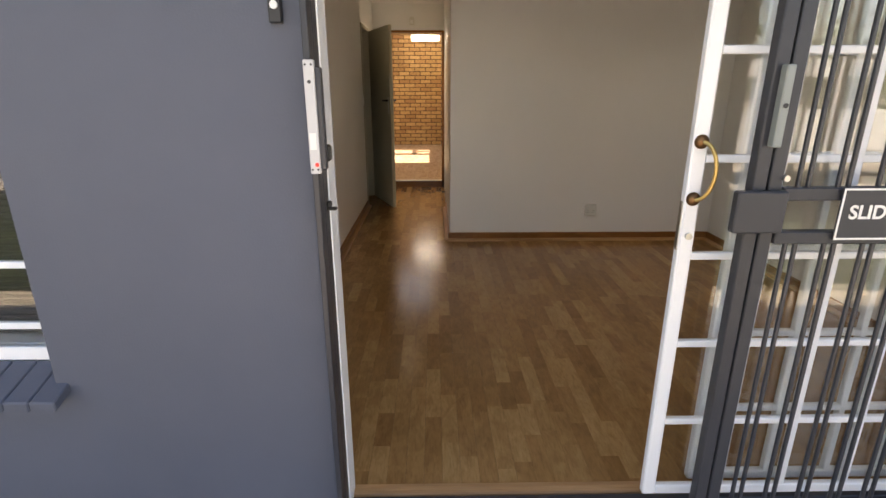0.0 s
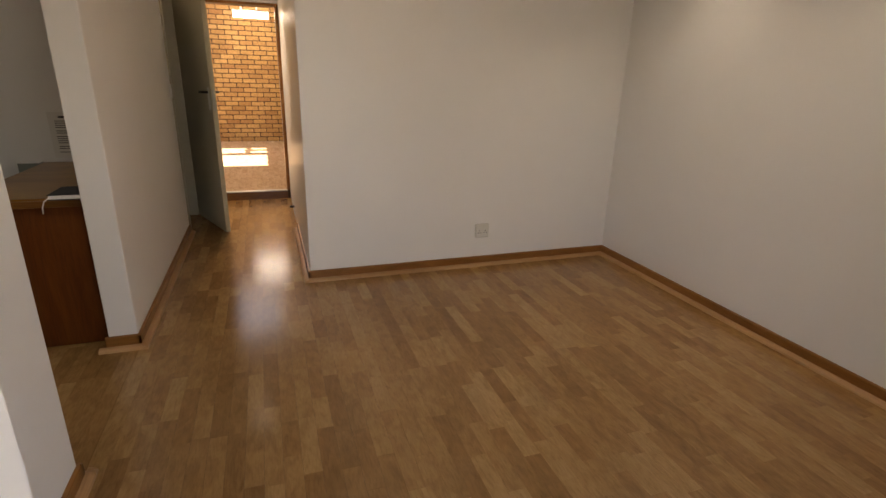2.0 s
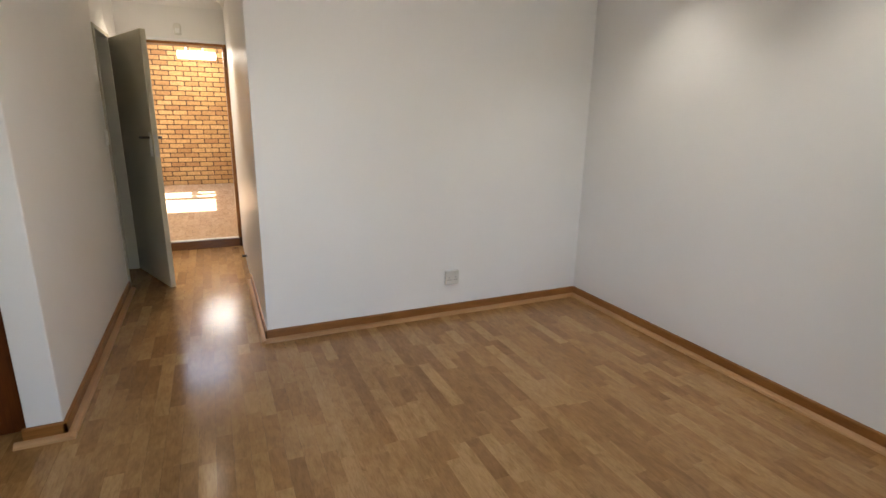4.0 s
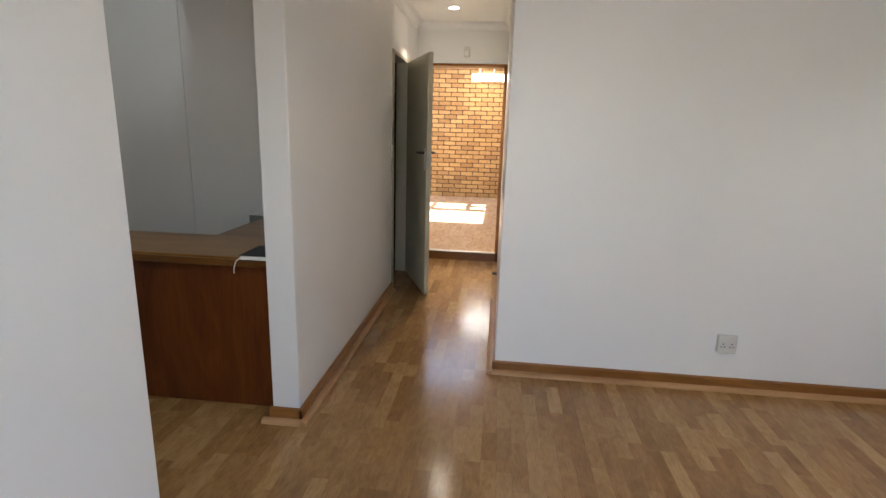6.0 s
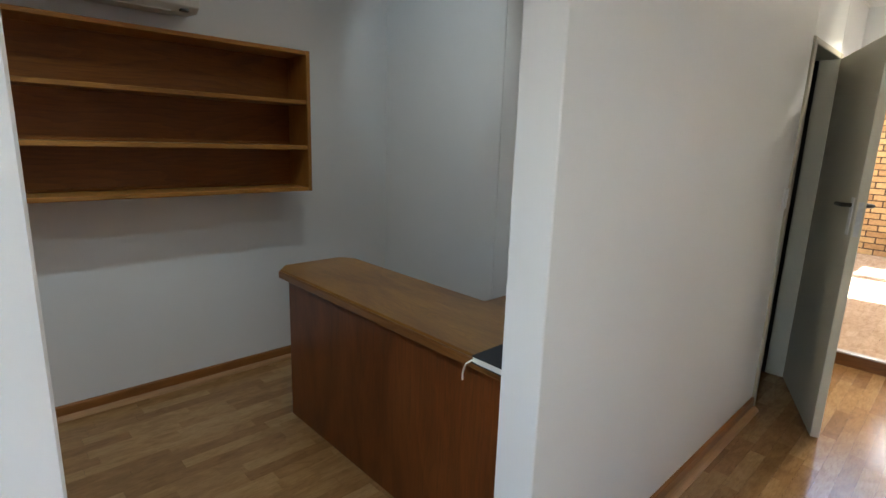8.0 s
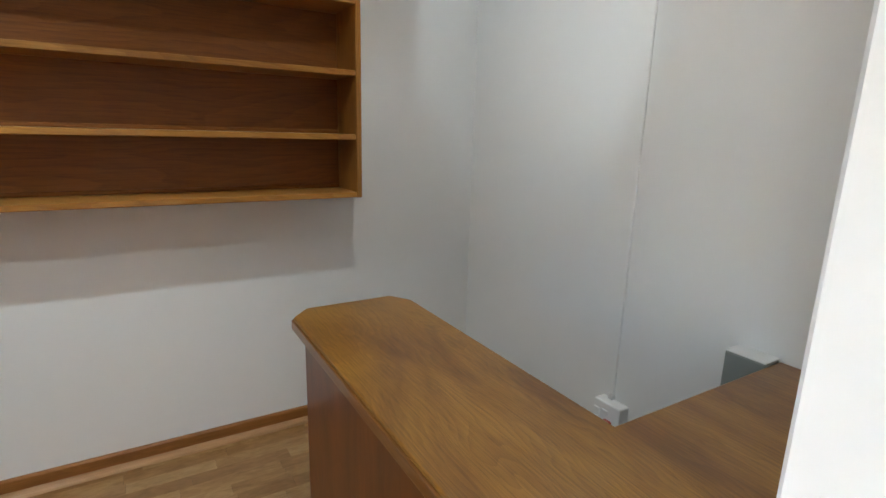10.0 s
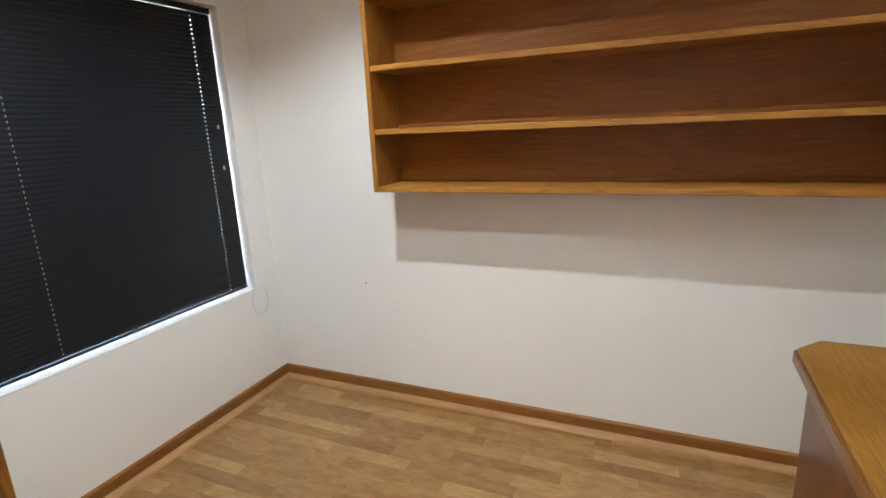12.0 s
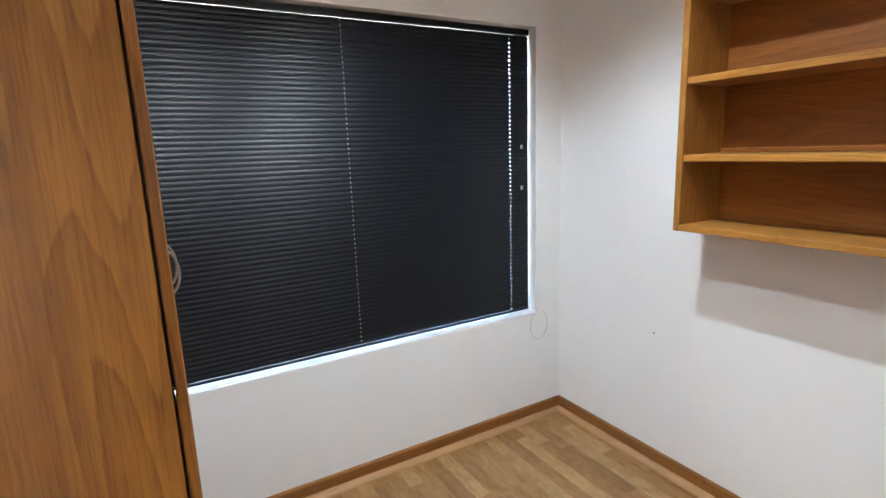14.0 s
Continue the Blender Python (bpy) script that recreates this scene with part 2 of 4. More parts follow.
M_LED = glow("red led", (1.0, 0.03, 0.02), 0.25)
M_LOCK = paint("lock cover enamel", (0.50, 0.50, 0.51), 0.4, 0.06, 70, 0.06)
M_GLASS = glass_mat("window glass")
M_PAVE = paint("paving", (0.42, 0.375, 0.315), 0.85, 0.18, 90, 0.6)
M_COVER = paint("book cover", (0.018, 0.019, 0.025), 0.75, 0.1, 90, 0.2)
M_PAGES = paint("paper", (0.72, 0.71, 0.68), 0.8, 0.06, 200, 0.3)
M_PED = paint("grey cabinet enamel", (0.22, 0.24, 0.23), 0.45, 0.04, 60, 0.06)
# near-black colour stands in for the shade of the unlit store
M_STORE_SHADE = paint("store wall in painted shade", (0.035, 0.035, 0.035), 0.8)
M_LEAF = paint("leaf", (0.06, 0.10, 0.03), 0.6, 0.4, 3, 0.1)
M_BARK = paint("bark", (0.12, 0.085, 0.06), 0.9, 0.3, 30, 0.8)
M_LAWN = paint("clipped lawn", (0.030, 0.042, 0.018), 0.9, 0.45, 55, 0.9)
M_TILE = paint("roof tile", (0.30, 0.11, 0.06), 0.8, 0.2, 20, 0.4)


# ---------------------------------------------------------------- mesh helpers
def box(bm, x0, x1, y0, y1, z0, z1, bevel=0.0, seg=1):
    vs = [bm.verts.new((x, y, z)) for z in (z0, z1) for y in (y0, y1) for x in (x0, x1)]
    quads = ((0, 2, 3, 1), (4, 5, 7, 6), (0, 1, 5, 4), (2, 6, 7, 3), (0, 4, 6, 2), (1, 3, 7, 5))
    fs = [bm.faces.new([vs[i] for i in q]) for q in quads]
    if bevel:
        edges = list({e for f in fs for e in f.edges})
        bmesh.ops.bevel(bm, geom=edges, offset=bevel, segments=seg, affect="EDGES", profile=0.5)
    return bm


def boxes(*specs, bevel=0.0, seg=1):
    bm = bmesh.new()
    for s in specs:
        box(bm, *s, bevel=bevel, seg=seg)
    return bm


def prism(points, axis, a, b, bevel=0.0):
    """A polygon (two coordinates) drawn out along an axis from a to b."""
    bm = bmesh.new()
    place = {"x": lambda u, v, w: (w, u, v), "y": lambda u, v, w: (u, w, v), "z": lambda u, v, w: (u, v, w)}[axis]
    lo = [bm.verts.new(place(u, v, a)) for u, v in points]
    hi = [bm.verts.new(place(u, v, b)) for u, v in points]
    n = len(points)
    bm.faces.new(lo)
    bm.faces.new(hi)
    for i in range(n):
        bm.faces.new((lo[i], lo[(i + 1) % n], hi[(i + 1) % n], hi[i]))
    bmesh.ops.recalc_face_normals(bm, faces=bm.faces)
    if bevel:
        bmesh.ops.bevel(bm, geom=list(bm.edges), offset=bevel, segments=2, affect="EDGES", profile=0.5)
    return bm


def rod(bm, a, b, r, seg=10, r2=None):
    a, b = Vector(a), Vector(b)
    m = Matrix.Translation((a + b) / 2) @ (b - a).to_track_quat("Z", "Y").to_matrix().to_4x4()
    bmesh.ops.create_cone(bm, cap_ends=True, segments=seg, radius1=r, radius2=r if r2 is None else r2, depth=(b - a).length, matrix=m)
    return bm


def tube(points, r, seg=8):
    """A round bar bent along points."""
    bm = bmesh.new()
    pts = [Vector(p) for p in points]
    rings = []
    q = (pts[1] - pts[0]).normalized().to_track_quat("Z", "Y")
    for i, p in enumerate(pts):
        d = (pts[min(i + 1, len(pts) - 1)] - pts[max(i - 1, 0)]).normalized()
        q = (q @ Vector((0, 0, 1))).rotation_difference(d) @ q
        rings.append([bm.verts.new(p + q @ Vector((r * math.cos(k * math.tau / seg), r * math.sin(k * math.tau / seg), 0))) for k in range(seg)])
    for u, v in zip(rings, rings[1:]):
        for k in range(seg):
            bm.faces.new((u[k], u[(k + 1) % seg], v[(k + 1) % seg], v[k]))
    bm.faces.new(rings[0])
    bm.faces.new(rings[-1])
    bmesh.ops.recalc_face_normals(bm, faces=bm.faces)
    return bm


def mesh_of(name, bm, material, smooth=False):
    me = bpy.data.meshes.new(name)
    bm.to_mesh(me)
    bm.free()
    me.materials.append(material)
    if smooth:
        me.shade_smooth()
        me.set_sharp_from_angle(angle=radians(35))
    return me


def thing(name, label, category, group="", kind="", at=(0, 0, 0)):
    ob = new(name)
    ob.location = at
    ob.empty_display_size = 0.05
    return tagged(ob, label, category, group, kind)


def part(name, bm, material, parent, label="", smooth=False):
    ob = new(name, mesh_of(name, bm, material, smooth))
    if parent is not None:
        ob.parent = parent
    if label:
        ob["label"] = label
    return ob


def structure(name, bm, material, label, category, smooth=False):
    return tagged(part(name, bm, material, None, "", smooth), label, category, "", "structure")


# ---------------------------------------------------------------- plan
SOUTH_IN, SOUTH_OUT = 2.548, 2.300
WEST, EAST = -2.574, 3.195
WALL_E, WALL_W = -0.210, -0.347      # the two faces of the wall between corridor and reception
COR_E = 0.742                        # the corridor's east face
NORTH_LIV = 5.572                    # the living room's north face
NORTH_REC = 6.125
STEP_Y, STEP_Z = 8.27, 0.10
BRICK_Y = 13.05
CEIL = 2.50
OPEN_S, OPEN_N = 3.845, 4.862         # opening into the reception
DOOR_S, DOOR_N = 7.05, 7.70          # doorway off the corridor
DOOR_L, DOOR_R, DOOR_H = 0.275, 2.36, 2.12
WIN_L, WIN_R, WIN_B, WIN_T = -2.405, -0.548, 0.56, 2.041
BR_W, BR_E = -2.2, 3.0               # the brick room's sides
BR_CEIL = 2.95

structure("ground", boxes((-60, 60, -60, SOUTH_OUT + 0.1, -0.30, -0.04)), M_PAVE, "grey paved ground outside the house front", "ground")

for lawn_a, lawn_b in ((-30, -1.0), (2.7, 30)):
    structure("lawn", boxes((lawn_a, lawn_b, -3.4, 0.35, -0.038, -0.022)), M_LAWN, "green clipped lawn beside the paved path to the door", "lawn")

# ---------------------------------------------------------------- walls
structure("wall_south", boxes((-6, WIN_L, SOUTH_OUT, SOUTH_IN, -0.3, 2.9), (WIN_L, WIN_R, SOUTH_OUT + 0.11, SOUTH_OUT + 0.125, -0.3, WIN_B), (WIN_L, WIN_R, SOUTH_OUT + 0.125, SOUTH_IN, -0.3, 0.594), (WIN_L, WIN_R, SOUTH_OUT, SOUTH_OUT + 0.11, -0.3, WIN_B - 0.09), (WIN_L, WIN_R, SOUTH_OUT, SOUTH_IN, WIN_T, 2.9),
          (WIN_R, DOOR_L, SOUTH_OUT, SOUTH_IN, -0.3, 2.9), (DOOR_L, DOOR_R, SOUTH_OUT, SOUTH_IN, DOOR_H, 2.9), (DOOR_R, 6, SOUTH_OUT, SOUTH_IN, -0.3, 2.9)), M_WALL,
          "white plastered inside of the front wall", "wall")


def facade_skin():
    """One thin sheet of painted plaster with the window and the door left open."""
    xs = (-6, WIN_L, WIN_R, DOOR_L, DOOR_R, 6)
    zs = (-0.3, WIN_B - 0.06, WIN_T, DOOR_H, 2.9)
    bm = bmesh.new()
    vs = {(i, k): bm.verts.new((x, SOUTH_OUT - 0.006, z)) for i, x in enumerate(xs) for k, z in enumerate(zs)}
    faces = [bm.faces.new((vs[i, k], vs[i + 1, k], vs[i + 1, k + 1], vs[i, k + 1])) for i in range(5) for k in range(4) if (i, k) != (1, 1) and not (i == 3 and k < 3)]
    grown = bmesh.ops.extrude_face_region(bm, geom=faces)
    for v in grown["geom"]:
        if isinstance(v, bmesh.types.BMVert):
            v.co.y += 0.005
    bmesh.ops.recalc_face_normals(bm, faces=bm.faces)
    return bm


structure("facade", facade_skin(), M_GREY, "smooth grey painted plaster of the house front", "wall")
structure("wall_west", boxes((WEST - 0.2, WEST, SOUTH_IN, NORTH_REC, -0.05, CEIL)), M_WALL, "white painted wall behind the oak shelf", "wall")
structure("wall_north_reception", boxes((WEST - 0.2, WALL_W, NORTH_REC, NORTH_REC + 0.15, -0.05, CEIL)), M_WALL, "white painted wall behind the desk", "wall")
structure("wall_stub", boxes((WALL_W, WALL_E, SOUTH_IN, OPEN_S, -0.05, CEIL), bevel=0.004), M_WALL, "white painted wall end beside the reception opening", "wall")
structure("wall_corridor_west", boxes((WALL_W, WALL_E, OPEN_N, DOOR_S, -0.05, CEIL), (WALL_W, WALL_E, DOOR_S, DOOR_N, 2.06, CEIL), (-0.300, WALL_E, DOOR_N, STEP_Y, -0.05, CEIL), bevel=0.004), M_WALL,
          "white painted wall between corridor and reception", "wall")
structure("wall_north_living", boxes((COR_E, EAST + 0.2, NORTH_LIV, NORTH_LIV + 0.15, -0.05, CEIL), (COR_E, COR_E + 0.15, NORTH_LIV + 0.15, STEP_Y, -0.05, CEIL), bevel=0.003), M_WALL,
          "white painted living room wall turning into the corridor", "wall")
structure("wall_east", boxes((EAST, EAST + 0.2, SOUTH_IN, NORTH_LIV, -0.05, CEIL)), M_WALL, "white painted bare living room wall", "wall")
structure("wall_corridor_end", boxes((BR_W, -0.13, STEP_Y, STEP_Y + 0.15, -0.05, BR_CEIL), (COR_E - 0.0, BR_E, STEP_Y, STEP_Y + 0.15, -0.05, BR_CEIL), (-0.13, COR_E, STEP_Y, STEP_Y + 0.15, 2.10, BR_CEIL)), M_WALL,
          "white painted wall above the opening to the brick room", "wall")
structure("wall_store", boxes((-1.7, WALL_W, 6.55, 6.65, -0.05, CEIL), (-1.7, -1.6, 6.65, STEP_Y, -0.05, CEIL), (-1.7, -0.3005, STEP_Y - 0.1, STEP_Y - 0.002, -0.05, CEIL)), M_STORE_SHADE, "walls of the room behind the door, its shade painted near-black", "wall")
# the gap in this unseen wall is for the added side window
structure("wall_brick_room_west", boxes((BR_W - 0.2, BR_W, STEP_Y, 10.3, -0.05, BR_CEIL), (BR_W - 0.2, BR_W, 12.7, BRICK_Y + 0.2, -0.05, BR_CEIL), (BR_W - 0.2, BR_W, 10.3, 12.7, -0.05, 0.9), (BR_W - 0.2, BR_W, 10.3, 12.7, 2.3, BR_CEIL)), M_WALL, "plain side wall of the brick room", "wall")
structure("wall_brick_room_east", boxes((BR_E, BR_E + 0.2, STEP_Y, BRICK_Y + 0.2, -0.05, BR_CEIL)), M_WALL, "plain side wall of the brick room", "wall")

# ---------------------------------------------------------------- ceilings
structure("ceiling", boxes((WEST - 0.2, EAST + 0.2, SOUTH_IN, STEP_Y, CEIL, CEIL + 0.12)), M_CEIL, "white painted flat ceiling", "ceiling")
# unseen roof light, added to shape the sun patch; the slab leaves it open
SK = (-0.95, 0.57, 10.95, 13.0)
structure("ceiling_brick_room", boxes((BR_W - 0.2, SK[0], STEP_Y, BRICK_Y + 0.2, BR_CEIL, BR_CEIL + 0.12), (SK[1], BR_E + 0.2, STEP_Y, BRICK_Y + 0.2, BR_CEIL, BR_CEIL + 0.12),
          (SK[0], SK[1], STEP_Y, SK[2], BR_CEIL, BR_CEIL + 0.12), (SK[0], SK[1], SK[3], BRICK_Y + 0.2, BR_CEIL, BR_CEIL + 0.12)), M_CEIL, "white ceiling, out of view, with the added roof light", "ceiling")


def cove(name, axis, wall, side, a, b):
    """Plaster cove cornice along a wall; side is the way into the room."""
    pts = [(wall, CEIL - 0.001), (wall, CEIL - 0.075)]
    for i in range(7):
        ang = radians(90) * i / 6
        pts.append((wall + side * (0.075 - 0.068 * math.cos(ang)), CEIL - 0.075 + 0.07 * math.sin(ang)))
    pts.append((wall + side * 0.075, CEIL - 0.001))
    return structure(name, prism(pts, axis, a, b), M_CEIL, "white plaster cove cornice", "cornice", True)


cove("cornice_corridor_west", "y", WALL_E, 1, OPEN_N, STEP_Y)
cove("cornice_corridor_east", "y", COR_E, -1, NORTH_LIV, STEP_Y)
cove("cornice_corridor_end", "x", STEP_Y, -1, WALL_E + 0.002, COR_E - 0.002)
cove("cornice_living_north", "x", NORTH_LIV, -1, COR_E, EAST)
cove("cornice_living_east", "y", EAST, -1, SOUTH_IN, NORTH_LIV)


# ---------------------------------------------------------------- skirting
def skirting(axis, wall, side, a, b, end_a=0.0, end_b=0.0):
    """Timber skirting with a quadrant bead; end_a and end_b lengthen the bead round outer corners."""
    root = thing("skirting", "orange-brown varnished timber skirting with a lighter quadrant bead", "skirting", "skirtings", "structure")
    board = [(wall, 0.0), (wall + side * 0.014, 0.0), (wall + side * 0.014, 0.066), (wall + side * 0.010, 0.073), (wall, 0.075)]
    part("board", prism(board, axis, a - end_a * 0.014, b + end_b * 0.014), M_SKIRT if axis == "x" else M_SKIRT_Y, root)
    w = wall + side * 0.014
    bead = [(w, 0.0), (w + side * 0.032, 0.0)] + [(w + side * 0.032 * math.cos(radians(15 * i)), 0.022 * math.sin(radians(15 * i))) for i in range(1, 6)] + [(w, 0.022)]
    part("quadrant", prism(bead, axis, a - end_a * 0.046, b + end_b * 0.046), M_QUAD if axis == "x" else M_QUAD_Y, root, "lighter quadrant bead", True)
    return root


skirting("x", NORTH_LIV, -1, COR_E, EAST, 1, 0)
skirting("y", COR_E, -1, NORTH_LIV, 6.86, 1, 1)
skirting("y", EAST, -1, SOUTH_IN, NORTH_LIV)
skirting("x", SOUTH_IN, 1, DOOR_R + 0.05, EAST)
skirting("y", WALL_E, 1, OPEN_N, DOOR_S - 0.02, 1, 0)
skirting("x", OPEN_N, -1, WALL_W, WALL_E, 1, 1)
skirting("y", WALL_E, 1, SOUTH_IN, OPEN_S, 0, 1)
skirting("x", OPEN_S, 1, WALL_W, WALL_E, 1, 1)
skirting("x", SOUTH_IN, 1, WALL_E, DOOR_L)
skirting("y", WEST, 1, SOUTH_IN, NORTH_REC)
skirting("x", SOUTH_IN, 1, WEST, -0.695)
skirting("x", NORTH_REC, -1, WEST, WALL_W)
skirting("y", WALL_W, -1, 5.42, NORTH_REC)

# ---------------------------------------------------------------- step and opening to the brick room
structure("floor_brick_room", boxes((BR_W, BR_E, STEP_Y + 0.15, BRICK_Y, -0.05, STEP_Z - 0.004), (-0.13, COR_E, STEP_Y + 0.012, STEP_Y + 0.15, -0.05, STEP_Z - 0.004)), M_SUB, "dark screed under the brick room boards", "floor")
step = thing("step", "dark brown timber step with a pale metal nosing", "step", "", "structure")
part("riser", boxes((WALL_E + 0.03, COR_E - 0.03, STEP_Y - 0.012, STEP_Y + 0.012, 0.0, STEP_Z - 0.012), bevel=0.002), M_TOP_EDGE, step)
part("nosing", boxes((WALL_E + 0.03, COR_E - 0.03, STEP_Y - 0.020, STEP_Y + 0.03, STEP_Z - 0.012, STEP_Z + 0.003), bevel=0.003), M_ZINC, step, "worn pale metal nosing")
ofr = thing("opening_frame", "thin reddish-brown timber frame round the opening", "door frame", "", "structure")
part("jamb", boxes((COR_E - 0.035, COR_E - 0.001, STEP_Y - 0.025, STEP_Y + 0.16, STEP_Z, 2.075), bevel=0.003), M_SKIRT, ofr)
part("jamb", boxes((-0.129, -0.095, STEP_Y - 0.025, STEP_Y + 0.16, STEP_Z, 2.075), bevel=0.003), M_SKIRT, ofr)
part("head", boxes((-0.129, COR_E - 0.001, STEP_Y - 0.025, STEP_Y + 0.16, 2.075, 2.099), bevel=0.003), M_SKIRT, ofr)
part("architrave", boxes((-0.129, COR_E - 0.001, STEP_Y - 0.03, STEP_Y - 0.001, 2.102, 2.128), bevel=0.003), M_WHITE, ofr, "white strip above the frame")

# ---------------------------------------------------------------- reception
def shelf_unit():
    x0, x1, y0, y1, z0, z1, t = WEST + 0.002, -2.331, 3.397, 5.379, 1.155, 1.970, 0.024
    root = thing("wall_shelf", "honey oak open wall shelf with three empty rows", "shelf", at=(x0, (y0 + y1) / 2, z0))
    off = Vector(root.location)

    def p(name, spec, mat, bevel=0.0025):
        ob = part(name, boxes(spec, bevel=bevel), mat, root)
        ob.location = -off
        return ob

    p("side_panel", (x0, x1, y0, y0 + t, z0, z1), M_OAK_Z)
    p("side_panel", (x0, x1, y1 - t, y1, z0, z1), M_OAK_Z)
    p("top_board", (x0, x1 - 0.001, y0 + t, y1 - t, z1 - t, z1 - 0.001), M_OAK_X)
    p("bottom_board", (x0, x1 - 0.001, y0 + t, y1 - t, z0 + 0.001, z0 + t), M_OAK_X)
    p("shelf_board", (x0 + 0.01, x1 - 0.006, y0 + t, y1 - t, 1.404, 1.428), M_OAK_X)
    p("shelf_board", (x0 + 0.01, x1 - 0.006, y0 + t, y1 - t, 1.667, 1.691), M_OAK_X)
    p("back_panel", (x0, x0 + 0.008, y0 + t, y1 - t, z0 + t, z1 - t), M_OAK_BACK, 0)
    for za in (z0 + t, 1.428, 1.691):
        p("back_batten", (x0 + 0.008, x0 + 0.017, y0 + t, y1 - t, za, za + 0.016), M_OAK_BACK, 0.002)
    return root


shelf_unit()


def desk():
    root = thing("reception_desk", "L-shaped reception desk with an oak top and dark red-brown stained panels", "desk", at=(-1.2, 5.2, 0))
    off = Vector(root.location)
    z0, z1, e = 0.773, 0.806, WALL_W - 0.003
    n = NORTH_REC - 0.004
    top = [(e, 4.945), (-1.908, 4.949), (-1.981, 5.015), (-1.981, 5.350), (-1.899, 5.402), (-0.895, 5.402), (-0.895, n), (e, n)]
    items = [("desktop", prism(top, "z", z0, z1, 0.004), M_TOP, "honey oak veneer top with clipped corners")]
    rim = [(e, 4.937), (-1.912, 4.941), (-1.989, 5.011), (-1.989, 5.354), (-1.902, 5.410), (-1.6, 5.410), (-1.6, 5.385), (-1.89, 5.385), (-1.963, 5.340), (-1.963, 5.025), (-1.90, 4.967), (e, 4.967)]
    items.append(("edge_band", prism(rim, "z", z0 - 0.012, z1 - 0.010, 0.004), M_TOP_EDGE, "dark rounded edge band"))
    items.append(("front_panel", boxes((-1.868, e, 4.974, 4.994, 0.0, z0 - 0.001), bevel=0.002), M_DESK, "dark red-brown stained front panel"))
    items.append(("end_panel", boxes((-1.868, -1.848, 4.994, 5.37, 0.0, z0 - 0.001), bevel=0.002), M_DESK, ""))
    items.append(("return_panel", boxes((-0.86, -0.84, 5.37, n - 0.02, 0.0, z0 - 0.001), bevel=0.002), M_DESK, ""))
    items.append(("end_panel", boxes((-0.84, e - 0.04, n - 0.04, n - 0.02, 0.0, z0 - 0.001), bevel=0.002), M_DESK, ""))
    for name, bm, mat, label in items:
        ob = part(name, bm, mat, root, label)
        ob.location = -off


desk()


def notebook():
    root = thing("notebook", "dark notebook with white pages and pale ribbon on the desk edge", "book", at=(-0.44, 5.0, 0.806))
    off = Vector(root.location)
    x0, x1, y0, y1, z = -0.490, WALL_W - 0.004, 4.890, 5.100, 0.8075
    for name, bm, mat, label in (("cover", boxes((x0, x1, y0, y1, z, z + 0.003), (x0, x1, y0, y1, z + 0.022, z + 0.025), (x1 - 0.004, x1, y0, y1, z + 0.003, z + 0.022), bevel=0.001), M_COVER, "black cover"),
                                 ("pages", boxes((x0 + 0.004, x1 - 0.005, y0 + 0.004, y1 - 0.004, z + 0.003, z + 0.022)), M_PAGES, "white pages"),
                                 ("ribbon", tube([(x0 + 0.03, y0 + 0.012, z + 0.013), (x0 + 0.006, y0 - 0.004, z + 0.012), (x0 - 0.012, y0 - 0.010, z - 0.004), (x0 - 0.022, y0 - 0.012, z - 0.035), (x0 - 0.024, y0 - 0.010, z - 0.062)], 0.003, 6), M_PAGES, "pale ribbon")):
        ob = part(name, bm, mat, root, label, name == "ribbon")
        ob.location = -off


notebook()


def notice():
    root = thing("notice", "white printed paper notice stuck on the wall above the desk", "notice", at=(-0.722, NORTH_REC - 0.0005, 0.98))
    part("sheet", boxes((-0.105, 0.105, -0.0012, 0.0, -0.1485, 0.1485)), M_PAGES, root)
    part("heading", boxes((-0.045, 0.065, -0.0018, -0.0013, 0.112, 0.124)), M_BLACK, root, "bold dark heading")
    rng = random.Random(4)
    z = 0.092
    for k, rows in enumerate((4, 2, 4, 2, 1)):
        for r in range(rows):
            part("text_line", boxes((-0.07, 0.085 - rng.uniform(0.0, 0.05), -0.0018, -0.0013, z - 0.0022, z + 0.0022)), M_BLACK, root)
            z -= 0.0135
        z -= 0.010


notice()


